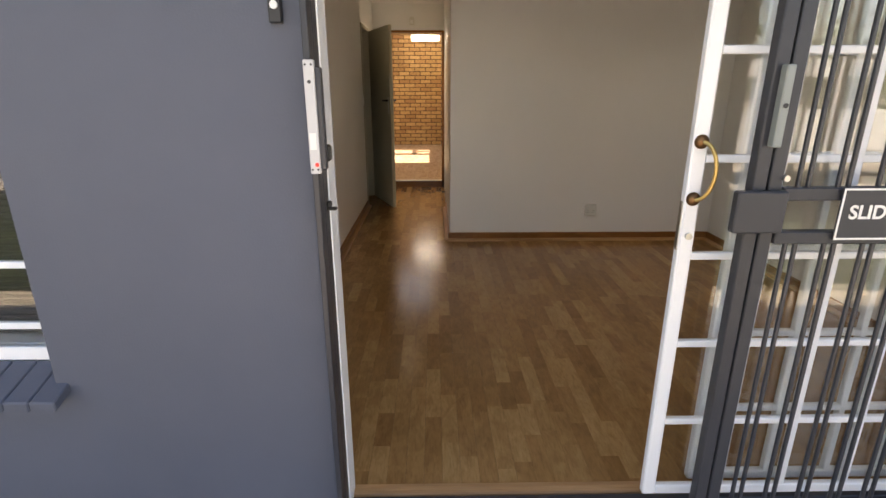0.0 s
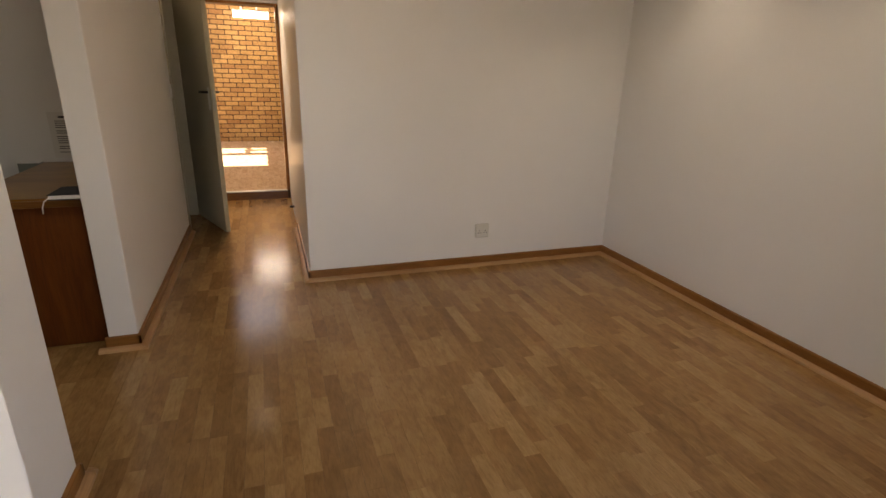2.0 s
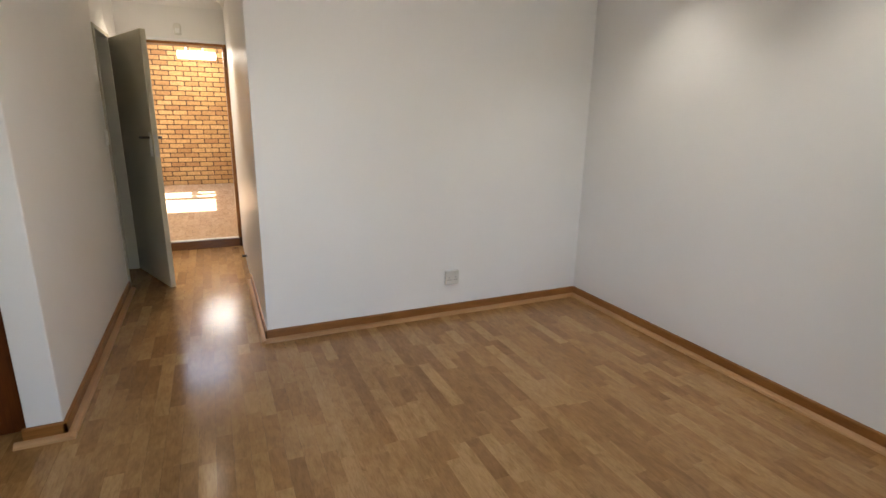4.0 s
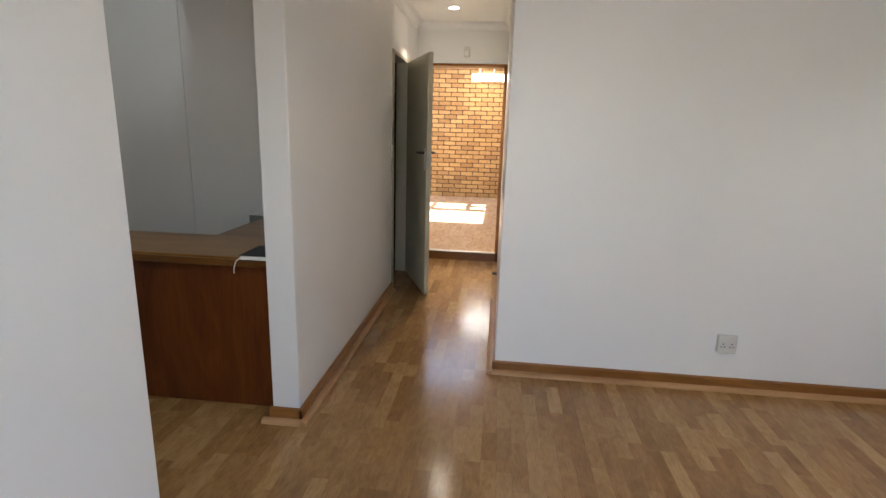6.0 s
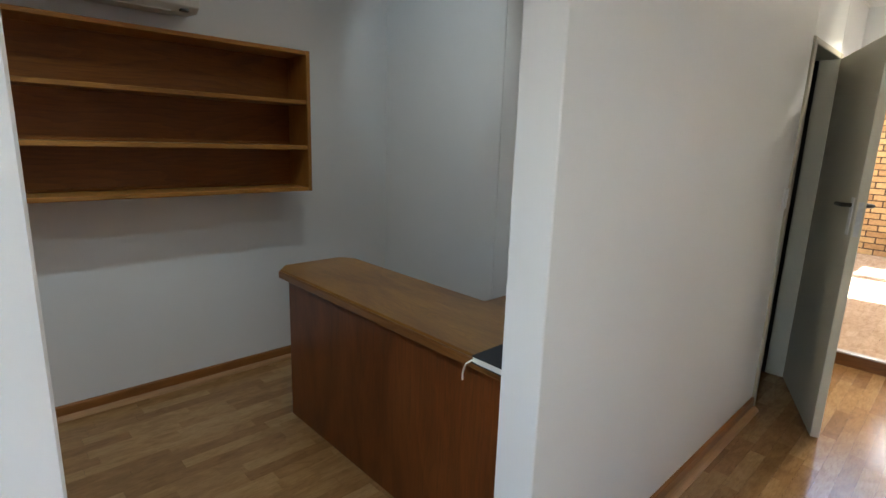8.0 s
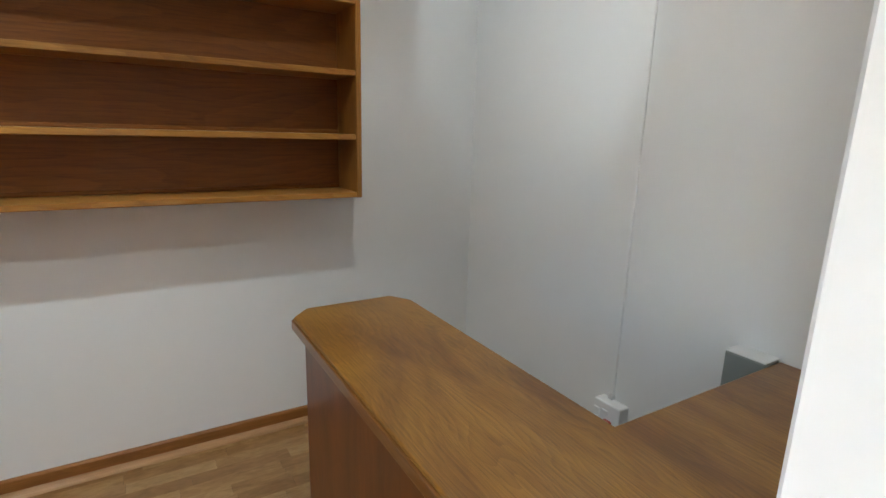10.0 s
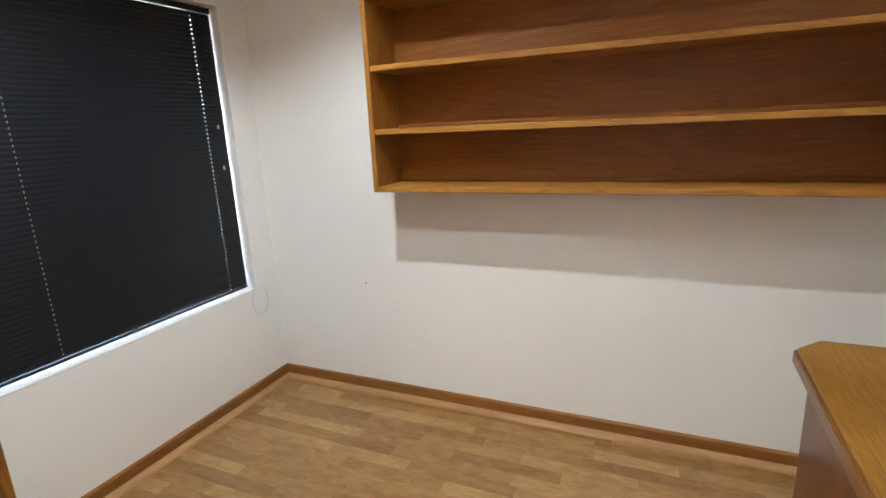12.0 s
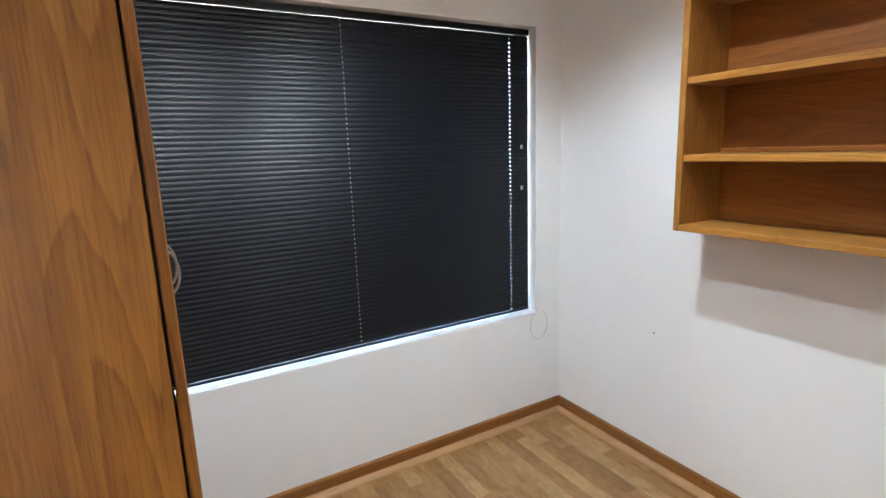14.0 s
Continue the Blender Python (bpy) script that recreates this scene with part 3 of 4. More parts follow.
def wardrobe():
    xf, xb, y0, y1, h = -0.697, WALL_W - 0.003, SOUTH_IN + 0.003, 3.741, 2.12
    root = thing("wardrobe", "tall oak veneered wardrobe with closed doors, against the white wall", "wardrobe", at=((xf + xb) / 2, (y0 + y1) / 2, 0))
    off = Vector(root.location)
    t = 0.019
    ym = (y0 + y1) / 2
    items = [("side_panel", boxes((xf + 0.021, xb, y1 - t, y1, 0.0, h), bevel=0.0015), M_WARD, root),
             ("side_panel", boxes((xf + 0.021, xb, y0, y0 + t, 0.0, h), bevel=0.0015), M_WARD, root),
             ("top_panel", boxes((xf + 0.021, xb, y0 + t, y1 - t, h - t, h - 0.001), bevel=0.0015), M_WARD, root),
             ("bottom_panel", boxes((xf + 0.021, xb, y0 + t, y1 - t, 0.06, 0.06 + t), bevel=0.0015), M_WARD, root),
             ("back_panel", boxes((xb - 0.006, xb - 0.001, y0 + t, y1 - t, 0.08, h - t)), M_WARD, root)]
    for name, bm, mat, up in items:
        part(name, bm, mat, up).location = -off
    for a, b, hy in ((ym + 0.0015, y1 - 0.001, ym + 0.05), (y0 + 0.001, ym - 0.0015, ym - 0.05)):
        door = part("door", boxes((xf, xf + 0.0165, a, b, 0.05, h - 0.002), bevel=0.002), M_WARD, root)
        door.location = -off
        pts = [(xf - 0.028 * math.sin(radians(180 * i / 10)), hy, 1.205 - 0.055 * math.cos(radians(180 * i / 10))) for i in range(11)]
        part("handle", tube(pts, 0.0032, 8), M_STEEL, door, "slim bowed chrome handle", True)



wardrobe()


def aircon():
    root = thing("air_conditioner", "cream split air conditioner on the wall above the shelf", "air conditioner", at=(WEST, 4.4, 2.08))
    off = Vector(root.location)
    prof = [(WEST + 0.002, 2.085), (WEST + 0.15, 2.075), (WEST + 0.195, 2.10), (WEST + 0.205, 2.16), (WEST + 0.195, 2.33), (WEST + 0.16, 2.36), (WEST + 0.002, 2.36)]
    part("casing", prism(prof, "y", 3.98, 4.79, 0.006), M_AC, root, "", True).location = -off
    part("flap", boxes((WEST + 0.06, WEST + 0.17, 4.03, 4.66, 2.068, 2.0745), bevel=0.002), M_AC, root).location = -off
    part("display", boxes((WEST + 0.165, WEST + 0.196, 4.70, 4.74, 2.076, 2.086), bevel=0.001), M_BLACK, root, "small dark display").location = -off


aircon()


def blind():
    root = thing("venetian_blind", "closed black aluminium venetian blind hanging in the window recess", "blind", at=((WIN_L + WIN_R) / 2, 2.53, WIN_T))
    off = Vector(root.location)
    xa, xb, y = WIN_L + 0.010, WIN_R - 0.02, 2.492
    part("headrail", boxes((xa, xb, y - 0.014, y + 0.016, WIN_T - 0.032, WIN_T - 0.005), bevel=0.003), M_BLIND, root).location = -off
    zb = WIN_B + 0.053
    n, pitch = 68, (WIN_T - 0.052 - zb) / 68
    prof = []
    for k in range(9):
        u = k / 8 - 0.5
        prof.append((y - 0.0038 * (u * 2) + 0.0031 * (1 - 4 * u * u), u * 0.0255))
    prof2 = [(a - 0.0005, b) for a, b in reversed(prof)]
    bm = bmesh.new()
    cuts = [xa, -2.2860, -2.2770, xb]
    for k, (a, b) in enumerate(zip(cuts, cuts[1:])):
        outline = prof + prof2 if k % 2 == 0 else prof[3:] + prof2[:6]
        piece = prism(outline, "x", a, b)
        tmp = bpy.data.meshes.new("slat_piece")
        piece.to_mesh(tmp)
        piece.free()
        bm.from_mesh(tmp)
        bpy.data.meshes.remove(tmp)
    slat_mesh = mesh_of("slat", bm, M_BLIND, True)
    for i in range(n):
        s = new("slat", slat_mesh)
        s.parent = root
        s.location = Vector((0, 0, zb + 0.026 + pitch * i)) - off
    part("bottom_rail", boxes((xa, xb, y - 0.010, y + 0.010, zb - 0.002, zb + 0.012), bevel=0.003), M_BLIND, root).location = -off
    for cx in (-1.433,):
        # one pale dash a slat paints the daylight dots of the cord holes
        part("ladder_cord", boxes(*[(cx - 0.0014, cx + 0.0014, y + 0.0068, y + 0.0082, zb + 0.02 + pitch * (i + 0.3), zb + 0.02 + pitch * (i + 0.7)) for i in range(n)]), M_CORD, root, "ladder cord, its pale dashes painted for daylight through the cord holes").location = -off
    for zc in (1.475, 1.270):
        part("cord_cleat", boxes((-2.352, -2.340, y + 0.011, y + 0.018, zc - 0.010, zc + 0.010), bevel=0.002), M_ZINC, root).location = -off
    pts = [(-2.420 + 0.058 * math.sin(a) * -1, SOUTH_IN + 0.006, 0.530 + 0.082 * math.cos(a)) for a in [radians(-150 + 300 * i / 20 + 180) for i in range(21)]]
    part("pull_cord", tube(pts, 0.0013, 5), M_CORD, root, "thin looped pull cord", True).location = -off


blind()


def window():
    root = thing("window_1", "white steel framed window with horizontal glazing bars behind a black blind", "window", "", "structure")
    y0, y1 = 2.388, 2.420
    w = 0.045
    part("window_frame", boxes((WIN_L, WIN_L + w, y0, y1, WIN_B, WIN_T), (WIN_R - w, WIN_R, y0, y1, WIN_B, WIN_T), (WIN_L + w, WIN_R - w, y0, y1, WIN_B, WIN_B + w), (WIN_L + w, WIN_R - w, y0, y1, WIN_T - w, WIN_T), bevel=0.003), M_WHITE, root)
    for z in (0.677, 0.878, 1.183, 1.48, 1.76):
        part("glazing_bar", boxes((WIN_L + w, WIN_R - w, y0 + 0.004, y1 - 0.004, z - 0.011, z + 0.011), bevel=0.003), M_WHITE, root)
    for x in (-1.79, -1.21):
        part("mullion", boxes((x - 0.014, x + 0.014, y0 + 0.001, y1 - 0.001, WIN_B + w, WIN_T - w), bevel=0.003), M_WHITE, root)
    for a, b in ((WIN_L + w, -1.804), (-1.776, -1.224), (-1.196, WIN_R - w)):
        pane = part("pane", boxes((a, b, 2.402, 2.406, WIN_B + w, WIN_T - w)), M_GLASS, root)
        pane.visible_shadow = False
    part("inner_sill", boxes((WIN_L + 0.001, WIN_R - 0.001, 2.4255, SOUTH_IN + 0.001, 0.5945, 0.605), bevel=0.003), M_WHITE, root, "white painted inner sill")
    sill = thing("window_sill", "grey painted brick sill below the window", "window sill", "", "structure")
    bm = boxes((0, 0.074, 2.222, 2.386, -0.034, 0.0), bevel=0.004)
    for v in bm.verts:
        v.co.z += 0.514 + (v.co.y - 2.222) * 0.30
    me = mesh_of("sill_brick", bm, M_GREY)
    x = -0.510
    while x > WIN_L - 0.15:
        b = new("sill_brick", me)
        b.parent = sill
        b.location = (x - 0.074, 0, 0)
        x -= 0.0765


window()


def plug(x, y, z, facing, label):
    """A double wall socket plate with two rockers; facing is the way out of the wall."""
    root = thing("wall_socket", label, "socket", at=(x, y, z))
    f = facing
    part("plate", boxes((-0.054, 0.054, min(0, f * 0.024), max(0, f * 0.024), -0.054, 0.054), bevel=0.005), M_SOCKET, root)
    for dx in (-0.024, 0.024):
        part("rocker", boxes((dx - 0.007, dx + 0.007, min(f * 0.024, f * 0.029), max(f * 0.024, f * 0.029), 0.016, 0.038), bevel=0.002), M_SOCKET, root)
        for hx, hz in ((0, 0.002), (-0.009, -0.016), (0.009, -0.016)):
            bm = bmesh.new()
            rod(bm, (dx + hx, f * 0.020, hz), (dx + hx, f * 0.0245, hz), 0.0040, 8)
            part("pin_hole", bm, M_BLACK, root)
    return root


plug(2.055, NORTH_LIV, 0.288, -1, "white square double wall socket low on the white wall")

trunk = thing("power_point", "white surface socket box with red plug below a conduit", "socket", at=(-1.460, NORTH_REC, 0.338))
part("box", boxes((-0.065, 0.065, -0.055, 0.0, -0.10, 0.06), bevel=0.004), M_PLASTIC, trunk)
part("red_plug", boxes((-0.005, 0.035, -0.085, -0.055, -0.055, -0.005), bevel=0.006), M_RED, trunk, "dark red plug")
part("rocker", boxes((-0.06, -0.03, -0.061, -0.055, -0.005, 0.025), bevel=0.002), M_PLASTIC, trunk)
part("rocker", boxes((-0.02, 0.01, -0.061, -0.055, 0.005, 0.03), bevel=0.002), M_PLASTIC, trunk)
bm = bmesh.new()
rod(bm, (-0.038, -0.055, -0.03), (-0.038, -0.090, -0.03), 0.021, 14, 0.016)
part("white_plug", bm, M_PLASTIC, trunk, "round white plug", True)
part("conduit_boss", boxes((-0.028, -0.004, -0.024, -0.001, 0.0602, 0.082), bevel=0.004), M_PLASTIC, trunk)
cm = bmesh.new()
rod(cm, (-0.016, -0.002, 0.06), (-0.016, -0.002, CEIL - 0.340), 0.0055, 10)
part("conduit", cm, M_WALL, trunk, "painted conduit", True)

# the front's shade is put into the grey body below the white top
ped = thing("metal_cabinet", "slim metal cabinet against the wall, its front's shade painted grey, pale top", "cabinet", at=(-0.70, NORTH_REC, 0))
part("body", boxes((-0.318, -0.198, -0.082, -0.004, 0.0, 0.810), bevel=0.003), M_PED, ped)
part("top", boxes((-0.318, -0.198, -0.082, -0.003, 0.8105, 0.815), bevel=0.001), M_PLASTIC, ped, "white top")

nail = thing("nail", "small dark nail head in the white wall", "nail", at=(WEST, 3.158, 0.633))
bm = bmesh.new()
rod(bm, (-0.004, 0, 0), (0.004, 0, 0), 0.0035, 8)
part("head", bm, M_BLACK, nail)

# ---------------------------------------------------------------- corridor
def corridor_door():
    fr = thing("door_frame", "painted steel door frame in the corridor wall", "door frame", "", "structure")
    part("jamb", boxes((WALL_W - 0.005, WALL_E + 0.012, DOOR_S - 0.022, DOOR_S + 0.03, 0.0, 2.065), bevel=0.004), M_DFRAME, fr)
    part("jamb", boxes((-0.305, WALL_E + 0.012, DOOR_N - 0.03, DOOR_N + 0.022, 0.0, 2.065), bevel=0.004), M_DFRAME, fr)
    part("head", boxes((WALL_W - 0.005, WALL_E + 0.011, DOOR_S + 0.03, DOOR_N - 0.03, 2.03, 2.064), bevel=0.004), M_DFRAME, fr)
    hx, hy = WALL_E + 0.03, DOOR_N - 0.03
    ex, ey = 0.123, 6.935
    w = math.hypot(ex - hx, ey - hy)
    root = thing("door_1", "grey-green painted flush door standing open into the corridor", "door", at=(hx, hy, 0))
    root.rotation_euler = (0, 0, math.atan2(ey - hy, ex - hx))
    part("leaf", boxes((0.0, w, -0.020, 0.020, 0.010, 2.03), bevel=0.002), M_DOOR, root)
    for s in (-1, 1):
        part("lock_plate", boxes((w - 0.080, w - 0.034, min(s * 0.020, s * 0.0235), max(s * 0.020, s * 0.0235), 1.092, 1.277), bevel=0.001), M_PLATE, root, "lock plate with the metal's sheen put into its pale colour")
        pts = [(w - 0.063, s * 0.022, 1.238), (w - 0.063, s * 0.055, 1.238), (w - 0.070, s * 0.064, 1.238), (w - 0.09, s * 0.066, 1.238), (w - 0.150, s * 0.064, 1.236)]
        part("lever_handle", tube(pts, 0.0105, 8), M_LEVER, root, "dark worn lever handle", True)
    part("latch_plate", boxes((w, w + 0.002, -0.011, 0.011, 1.09, 1.26)), M_STEEL, root, "steel latch plate")
    for z in (0.25, 1.02, 1.80):
        bm = bmesh.new()
        rod(bm, (-0.006, 0.022, z - 0.05), (-0.006, 0.022, z + 0.05), 0.006, 8)
        part("hinge", bm, M_STEEL, root)


corridor_door()

sw = thing("light_switch", "white rocker light switch beside the corridor doorway", "switch", at=(WALL_E, 6.988, 1.24))
part("plate", boxes((0.0, 0.009, -0.036, 0.036, -0.055, 0.055), bevel=0.003), M_PLASTIC, sw)
part("rocker", boxes((0.009, 0.014, -0.010, 0.010, -0.016, 0.016), bevel=0.001), M_PLASTIC, sw)

stop = thing("door_stop", "small black rubber door stop low on the white wall", "door stop", at=(COR_E - 0.033, 7.47, 0.075))
bm = bmesh.new()
rod(bm, (0.033, 0, 0.012), (-0.012, 0, 0.012), 0.011, 10, 0.013)
part("body", bm, M_BLACK, stop, "", True)

det = thing("alarm_detector", "small beige alarm detector above the opening", "detector", at=(0.315, STEP_Y, 2.215))
part("housing", prism([(-0.03, -0.05), (0.03, -0.05), (0.034, 0.03), (0.02, 0.05), (-0.02, 0.05), (-0.034, 0.03)], "y", -0.035, 0.0, 0.004), M_AC, det)
part("lens", boxes((-0.02, 0.02, -0.040, -0.035, -0.035, 0.005), bevel=0.002), M_PLASTIC, det)

det2 = thing("alarm_detector", "white alarm detector high in the room corner", "detector", at=(EAST - 0.001, NORTH_LIV - 0.001, 2.37))
part("housing", prism([(0, 0), (-0.07, 0), (-0.045, -0.045), (0, -0.07)], "z", -0.045, 0.055, 0.004), M_PLASTIC, det2)


def downlight(x, y, label):
    root = thing("downlight", label, "lamp", "ceiling downlights", at=(x, y, CEIL))
    bm = bmesh.new()
    bmesh.ops.create_cone(bm, cap_ends=False, segments=24, radius1=0.052, radius2=0.040, depth=0.012, matrix=Matrix.Translation((0, 0, -0.0065)))
    part("bezel", bm, M_PLASTIC, root, "", True)
    bm = bmesh.new()
    bmesh.ops.create_circle(bm, cap_ends=True, segments=20, radius=0.039, matrix=Matrix.Translation((0, 0, -0.003)))
    part("bulb", bm, M_LAMP, root, "glowing bulb")


downlight(0.23, 7.60, "small lit recessed downlight in the corridor ceiling")
# fixtures out of view; the middle one goes with the added lamp
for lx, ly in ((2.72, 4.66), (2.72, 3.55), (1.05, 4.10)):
    downlight(lx, ly, "small lit recessed downlight, unseen, in the living room ceiling")
for lx, ly in ((-1.50, 3.55), (-0.87, 3.55), (-1.50, 5.20), (-1.78, 5.20)):
    downlight(lx, ly, "small lit recessed downlight in the reception ceiling")


# ---------------------------------------------------------------- brick room
def strip_lamp():
    root = thing("hanging_lamp", "lit double-tube strip lamp hung on two stems", "lamp", at=(0.43, 12.45, 2.35))
    part("tray", boxes((-0.30, 0.30, -0.06, 0.06, 0.045, 0.075), bevel=0.006), M_PLASTIC, root)
    for dy in (-0.045, 0.045):
        bm = bmesh.new()
        rod(bm, (-0.29, dy, 0.0), (0.29, dy, 0.0), 0.042, 12)
        part("tube", bm, M_TUBE, root, "glowing tube", True)
    for dx in (-0.16, 0.10):
        bm = bmesh.new()
        rod(bm, (dx, 0, 0.075), (dx, 0, BR_CEIL - 2.35), 0.014, 8)
        part("stem", bm, M_PLASTIC, root)


strip_lamp()

# unseen window added round the fill light to brighten the bricks
added_window = thing("fill_window", "added, unseen side window that brings fill light into the brick room", "window", "", "structure")
part("window_frame", boxes((BR_W - 0.12, BR_W - 0.08, 10.3, 10.345, 0.9, 2.3), (BR_W - 0.12, BR_W - 0.08, 12.655, 12.7, 0.9, 2.3), (BR_W - 0.12, BR_W - 0.08, 10.345, 12.655, 0.9, 0.945), (BR_W - 0.12, BR_W - 0.08, 10.345, 12.655, 2.255, 2.3), bevel=0.003), M_WHITE, added_window)
part("pane", boxes((BR_W - 0.102, BR_W - 0.098, 10.345, 12.655, 0.945, 2.255)), M_GLASS, added_window).visible_shadow = False

# bars of the added roof light, sized for the gaps in the sun patch
roof_light = thing("unseen_roof_light", "added, unseen roof light whose bars shape the brick room's sun patch", "window", "", "structure")
for x, ya in ((SK[0] + 0.02, SK[2]), (-0.42, 12.22), (0.20, 12.22), (SK[1] - 0.02, SK[2])):
    part("glazing_bar", boxes((x - 0.042, x + 0.042, ya, SK[3], BR_CEIL + 0.03, BR_CEIL + 0.075), bevel=0.003), M_WHITE, roof_light)
# slanted shaft added to dim the sky's reflection in the corridor floor
shaft = boxes((SK[0] - 0.06, SK[0], SK[2] - 0.06, SK[3] + 0.06, 0.0, 0.7), (SK[1], SK[1] + 0.06, SK[2] - 0.06, SK[3] + 0.06, 0.0, 0.7), (SK[0], SK[1], SK[2] - 0.06, SK[2], 0.0, 0.7), (SK[0], SK[1], SK[3], SK[3] + 0.06, 0.0, 0.7))
for v in shaft.verts:
    v.co.y += v.co.z / math.tan(radians(72))
    v.co.z += BR_CEIL + 0.121
part("shaft", shaft, M_WALL, roof_light, "added white shaft that dims the sky's reflection")
for y, half in ((SK[2] + 0.02, 0.03), (12.22, 0.12), (SK[3] - 0.02, 0.03)):
    part("cross_bar", boxes((SK[0], SK[1], y - half, y + half, BR_CEIL + 0.078, BR_CEIL + 0.11), bevel=0.003), M_WHITE, roof_light)


# ---------------------------------------------------------------- front door
def sliding_leaf(name, label, x0, x1, y, verticals, handle):
    root = thing(name, label, "door", "", "structure")
    z0, z1, t = 0.044, 2.075, 0.030
    w = 0.044 if handle else 0.024
    part("stile", boxes((x0, x0 + w, y - t / 2, y + t / 2, z0, z1), bevel=0.005), M_WHITE, root)
    part("stile", boxes((x1 - 0.047, x1, y - t / 2, y + t / 2, z0, z1), bevel=0.005), M_WHITE, root)
    part("bottom_rail", boxes((x0 + w, x1 - 0.047, y - t / 2 + 0.001, y + t / 2 - 0.001, z0, z0 + 0.035), bevel=0.004), M_WHITE, root)
    part("top_rail", boxes((x0 + w, x1 - 0.047, y - t / 2 + 0.001, y + t / 2 - 0.001, z1 - 0.045, z1), bevel=0.004), M_WHITE, root)
    for z in (0.336, 0.621, 0.911, 1.197, 1.482, 1.767):
        part("glazing_bar", boxes((x0 + w, x1 - 0.047, y - 0.012, y + 0.012, z - 0.011, z + 0.011), bevel=0.003), M_WHITE, root)
    for x in verticals:
        part("glazing_bar", boxes((x - 0.011, x + 0.011, y - 0.0135, y + 0.0135, z0 + 0.035, z1 - 0.045), bevel=0.003), M_WHITE, root)
    pane = part("pane", boxes((x0 + w - 0.002, x1 - 0.045, y - 0.002, y + 0.002, z0 + 0.03, z1 - 0.04)), M_GLASS, root)
    pane.visible_shadow = False
    if handle:
        hx, yf = x0 + 0.021, y - t / 2
        pts = [(hx + 0.030 * math.sin(radians(180 * i / 12)), yf - 0.014 - 0.030 * math.sin(radians(180 * i / 12)), 1.165 - 0.080 * math.cos(radians(180 * i / 12))) for i in range(13)]
        h = part("pull_handle", tube(pts, 0.0056, 10), M_BRASS, root, "curved aged brass pull handle", True)
        for z in (1.085, 1.245):
            bm = bmesh.new()
            bmesh.ops.create_uvsphere(bm, u_segments=14, v_segments=8, radius=0.020, matrix=Matrix.Translation((hx, yf - 0.003, z)) @ Matrix.Diagonal((1, 0.75, 1, 1)))
            part("rose", bm, M_BRONZE, h, "tarnished round rose", True)
        part("lock_strip", boxes((x0 - 0.003, x0 + 0.001, y - 0.009, y + 0.009, 0.93, 1.075), bevel=0.001), M_ZINC, root, "worn lock strip")
        bm = bmesh.new()
        rod(bm, (hx + 0.002, yf + 0.002, 0.975), (hx + 0.002, yf - 0.008, 0.975), 0.010, 12)
        part("cylinder_lock", bm, M_STEEL, root, "steel lock cylinder", True)
    return root


sliding_leaf("door_2", "white glazed sliding door slid open, with a brass pull handle", 1.311, 2.335, 2.355, (1.575, 1.790, 2.012, 2.230), True)
sliding_leaf("door_3", "white glazed fixed door panel behind the sliding leaf", 1.500, 2.345, 2.425, (1.780, 2.000, 2.19), False)

dfr = thing("door_frame", "white steel frame of the sliding front door", "door frame", "", "structure")
part("jamb", boxes((DOOR_L + 0.001, DOOR_L + 0.0315, 2.332, 2.440, -0.02, 2.09), bevel=0.005), M_WHITE, dfr)
part("jamb", boxes((DOOR_R - 0.012, DOOR_R - 0.001, 2.332, 2.44, -0.02, 2.09), bevel=0.003), M_WHITE, dfr)
part("head", boxes((DOOR_L + 0.001, DOOR_R - 0.001, 2.332, 2.44, 2.09, 2.119), bevel=0.003), M_WHITE, dfr)
part("sill_track", boxes((DOOR_L + 0.001, DOOR_R - 0.001, 2.18, 2.396, -0.04, -0.004), (DOOR_L + 0.034, DOOR_R - 0.013, 2.342, 2.368, -0.004, 0.025), bevel=0.003), M_FRAME_GREY, dfr, "dark sliding track")
part("threshold", prism([(2.397, -0.03), (2.397, 0.0), (2.402, 0.006), (2.422, 0.011), (2.444, 0.008), (2.450, -0.03)], "x", DOOR_L + 0.032, DOOR_R - 0.02), M_QUAD, dfr, "rounded timber threshold strip")
part("outer_jamb", boxes((DOOR_L + 0.001, DOOR_L + 0.029, 2.277, 2.331, -0.04, 2.118), (DOOR_L + 0.013, DOOR_L + 0.029, 2.226, 2.276, -0.04, 2.118), bevel=0.002), M_FRAME_GREY, dfr, "charcoal steel gate jamb")

lock = thing("magnetic_lock", "white magnetic lock bar fixed to the gate jamb", "lock", at=(0.3045, 2.226, 1.3149))
part("body", boxes((-0.0155, 0.010, -0.016, -0.0005, -0.135, 0.135), bevel=0.002), M_LOCK, lock)
part("armature", boxes((0.0105, 0.024, -0.012, 0.014, -0.125, 0.118), bevel=0.002), M_FRAME_GREY, lock, "dark armature plate")
for z in (-0.124, 0.124):
    for dx in (-0.010, 0.004):
        bm = bmesh.new()
        rod(bm, (dx, -0.0165, z), (dx, -0.0145, z), 0.0028, 8)
        part("screw", bm, M_BLACK, lock)
bm = bmesh.new()
rod(bm, (-0.003, -0.0168, 0.085), (-0.003, -0.0145, 0.085), 0.0045, 10)
part("key_hole", bm, M_BLACK, lock)
bm = bmesh.new()
rod(bm, (0.002, -0.0170, -0.112), (0.002, -0.0145, -0.112), 0.0050, 12)
part("indicator", bm, M_LED, lock, "small red indicator")
part("label", boxes((-0.012, 0.004, -0.0166, -0.0158, -0.075, -0.035)), M_PAGES, lock, "faded printed sticker")

keep = thing("gate_latch", "small black latch on the gate jamb", "latch", at=(0.306, 2.300, 1.222))
part("body", boxes((-0.001, 0.020, -0.012, 0.012, -0.022, 0.022), bevel=0.006), M_BLACK, keep)
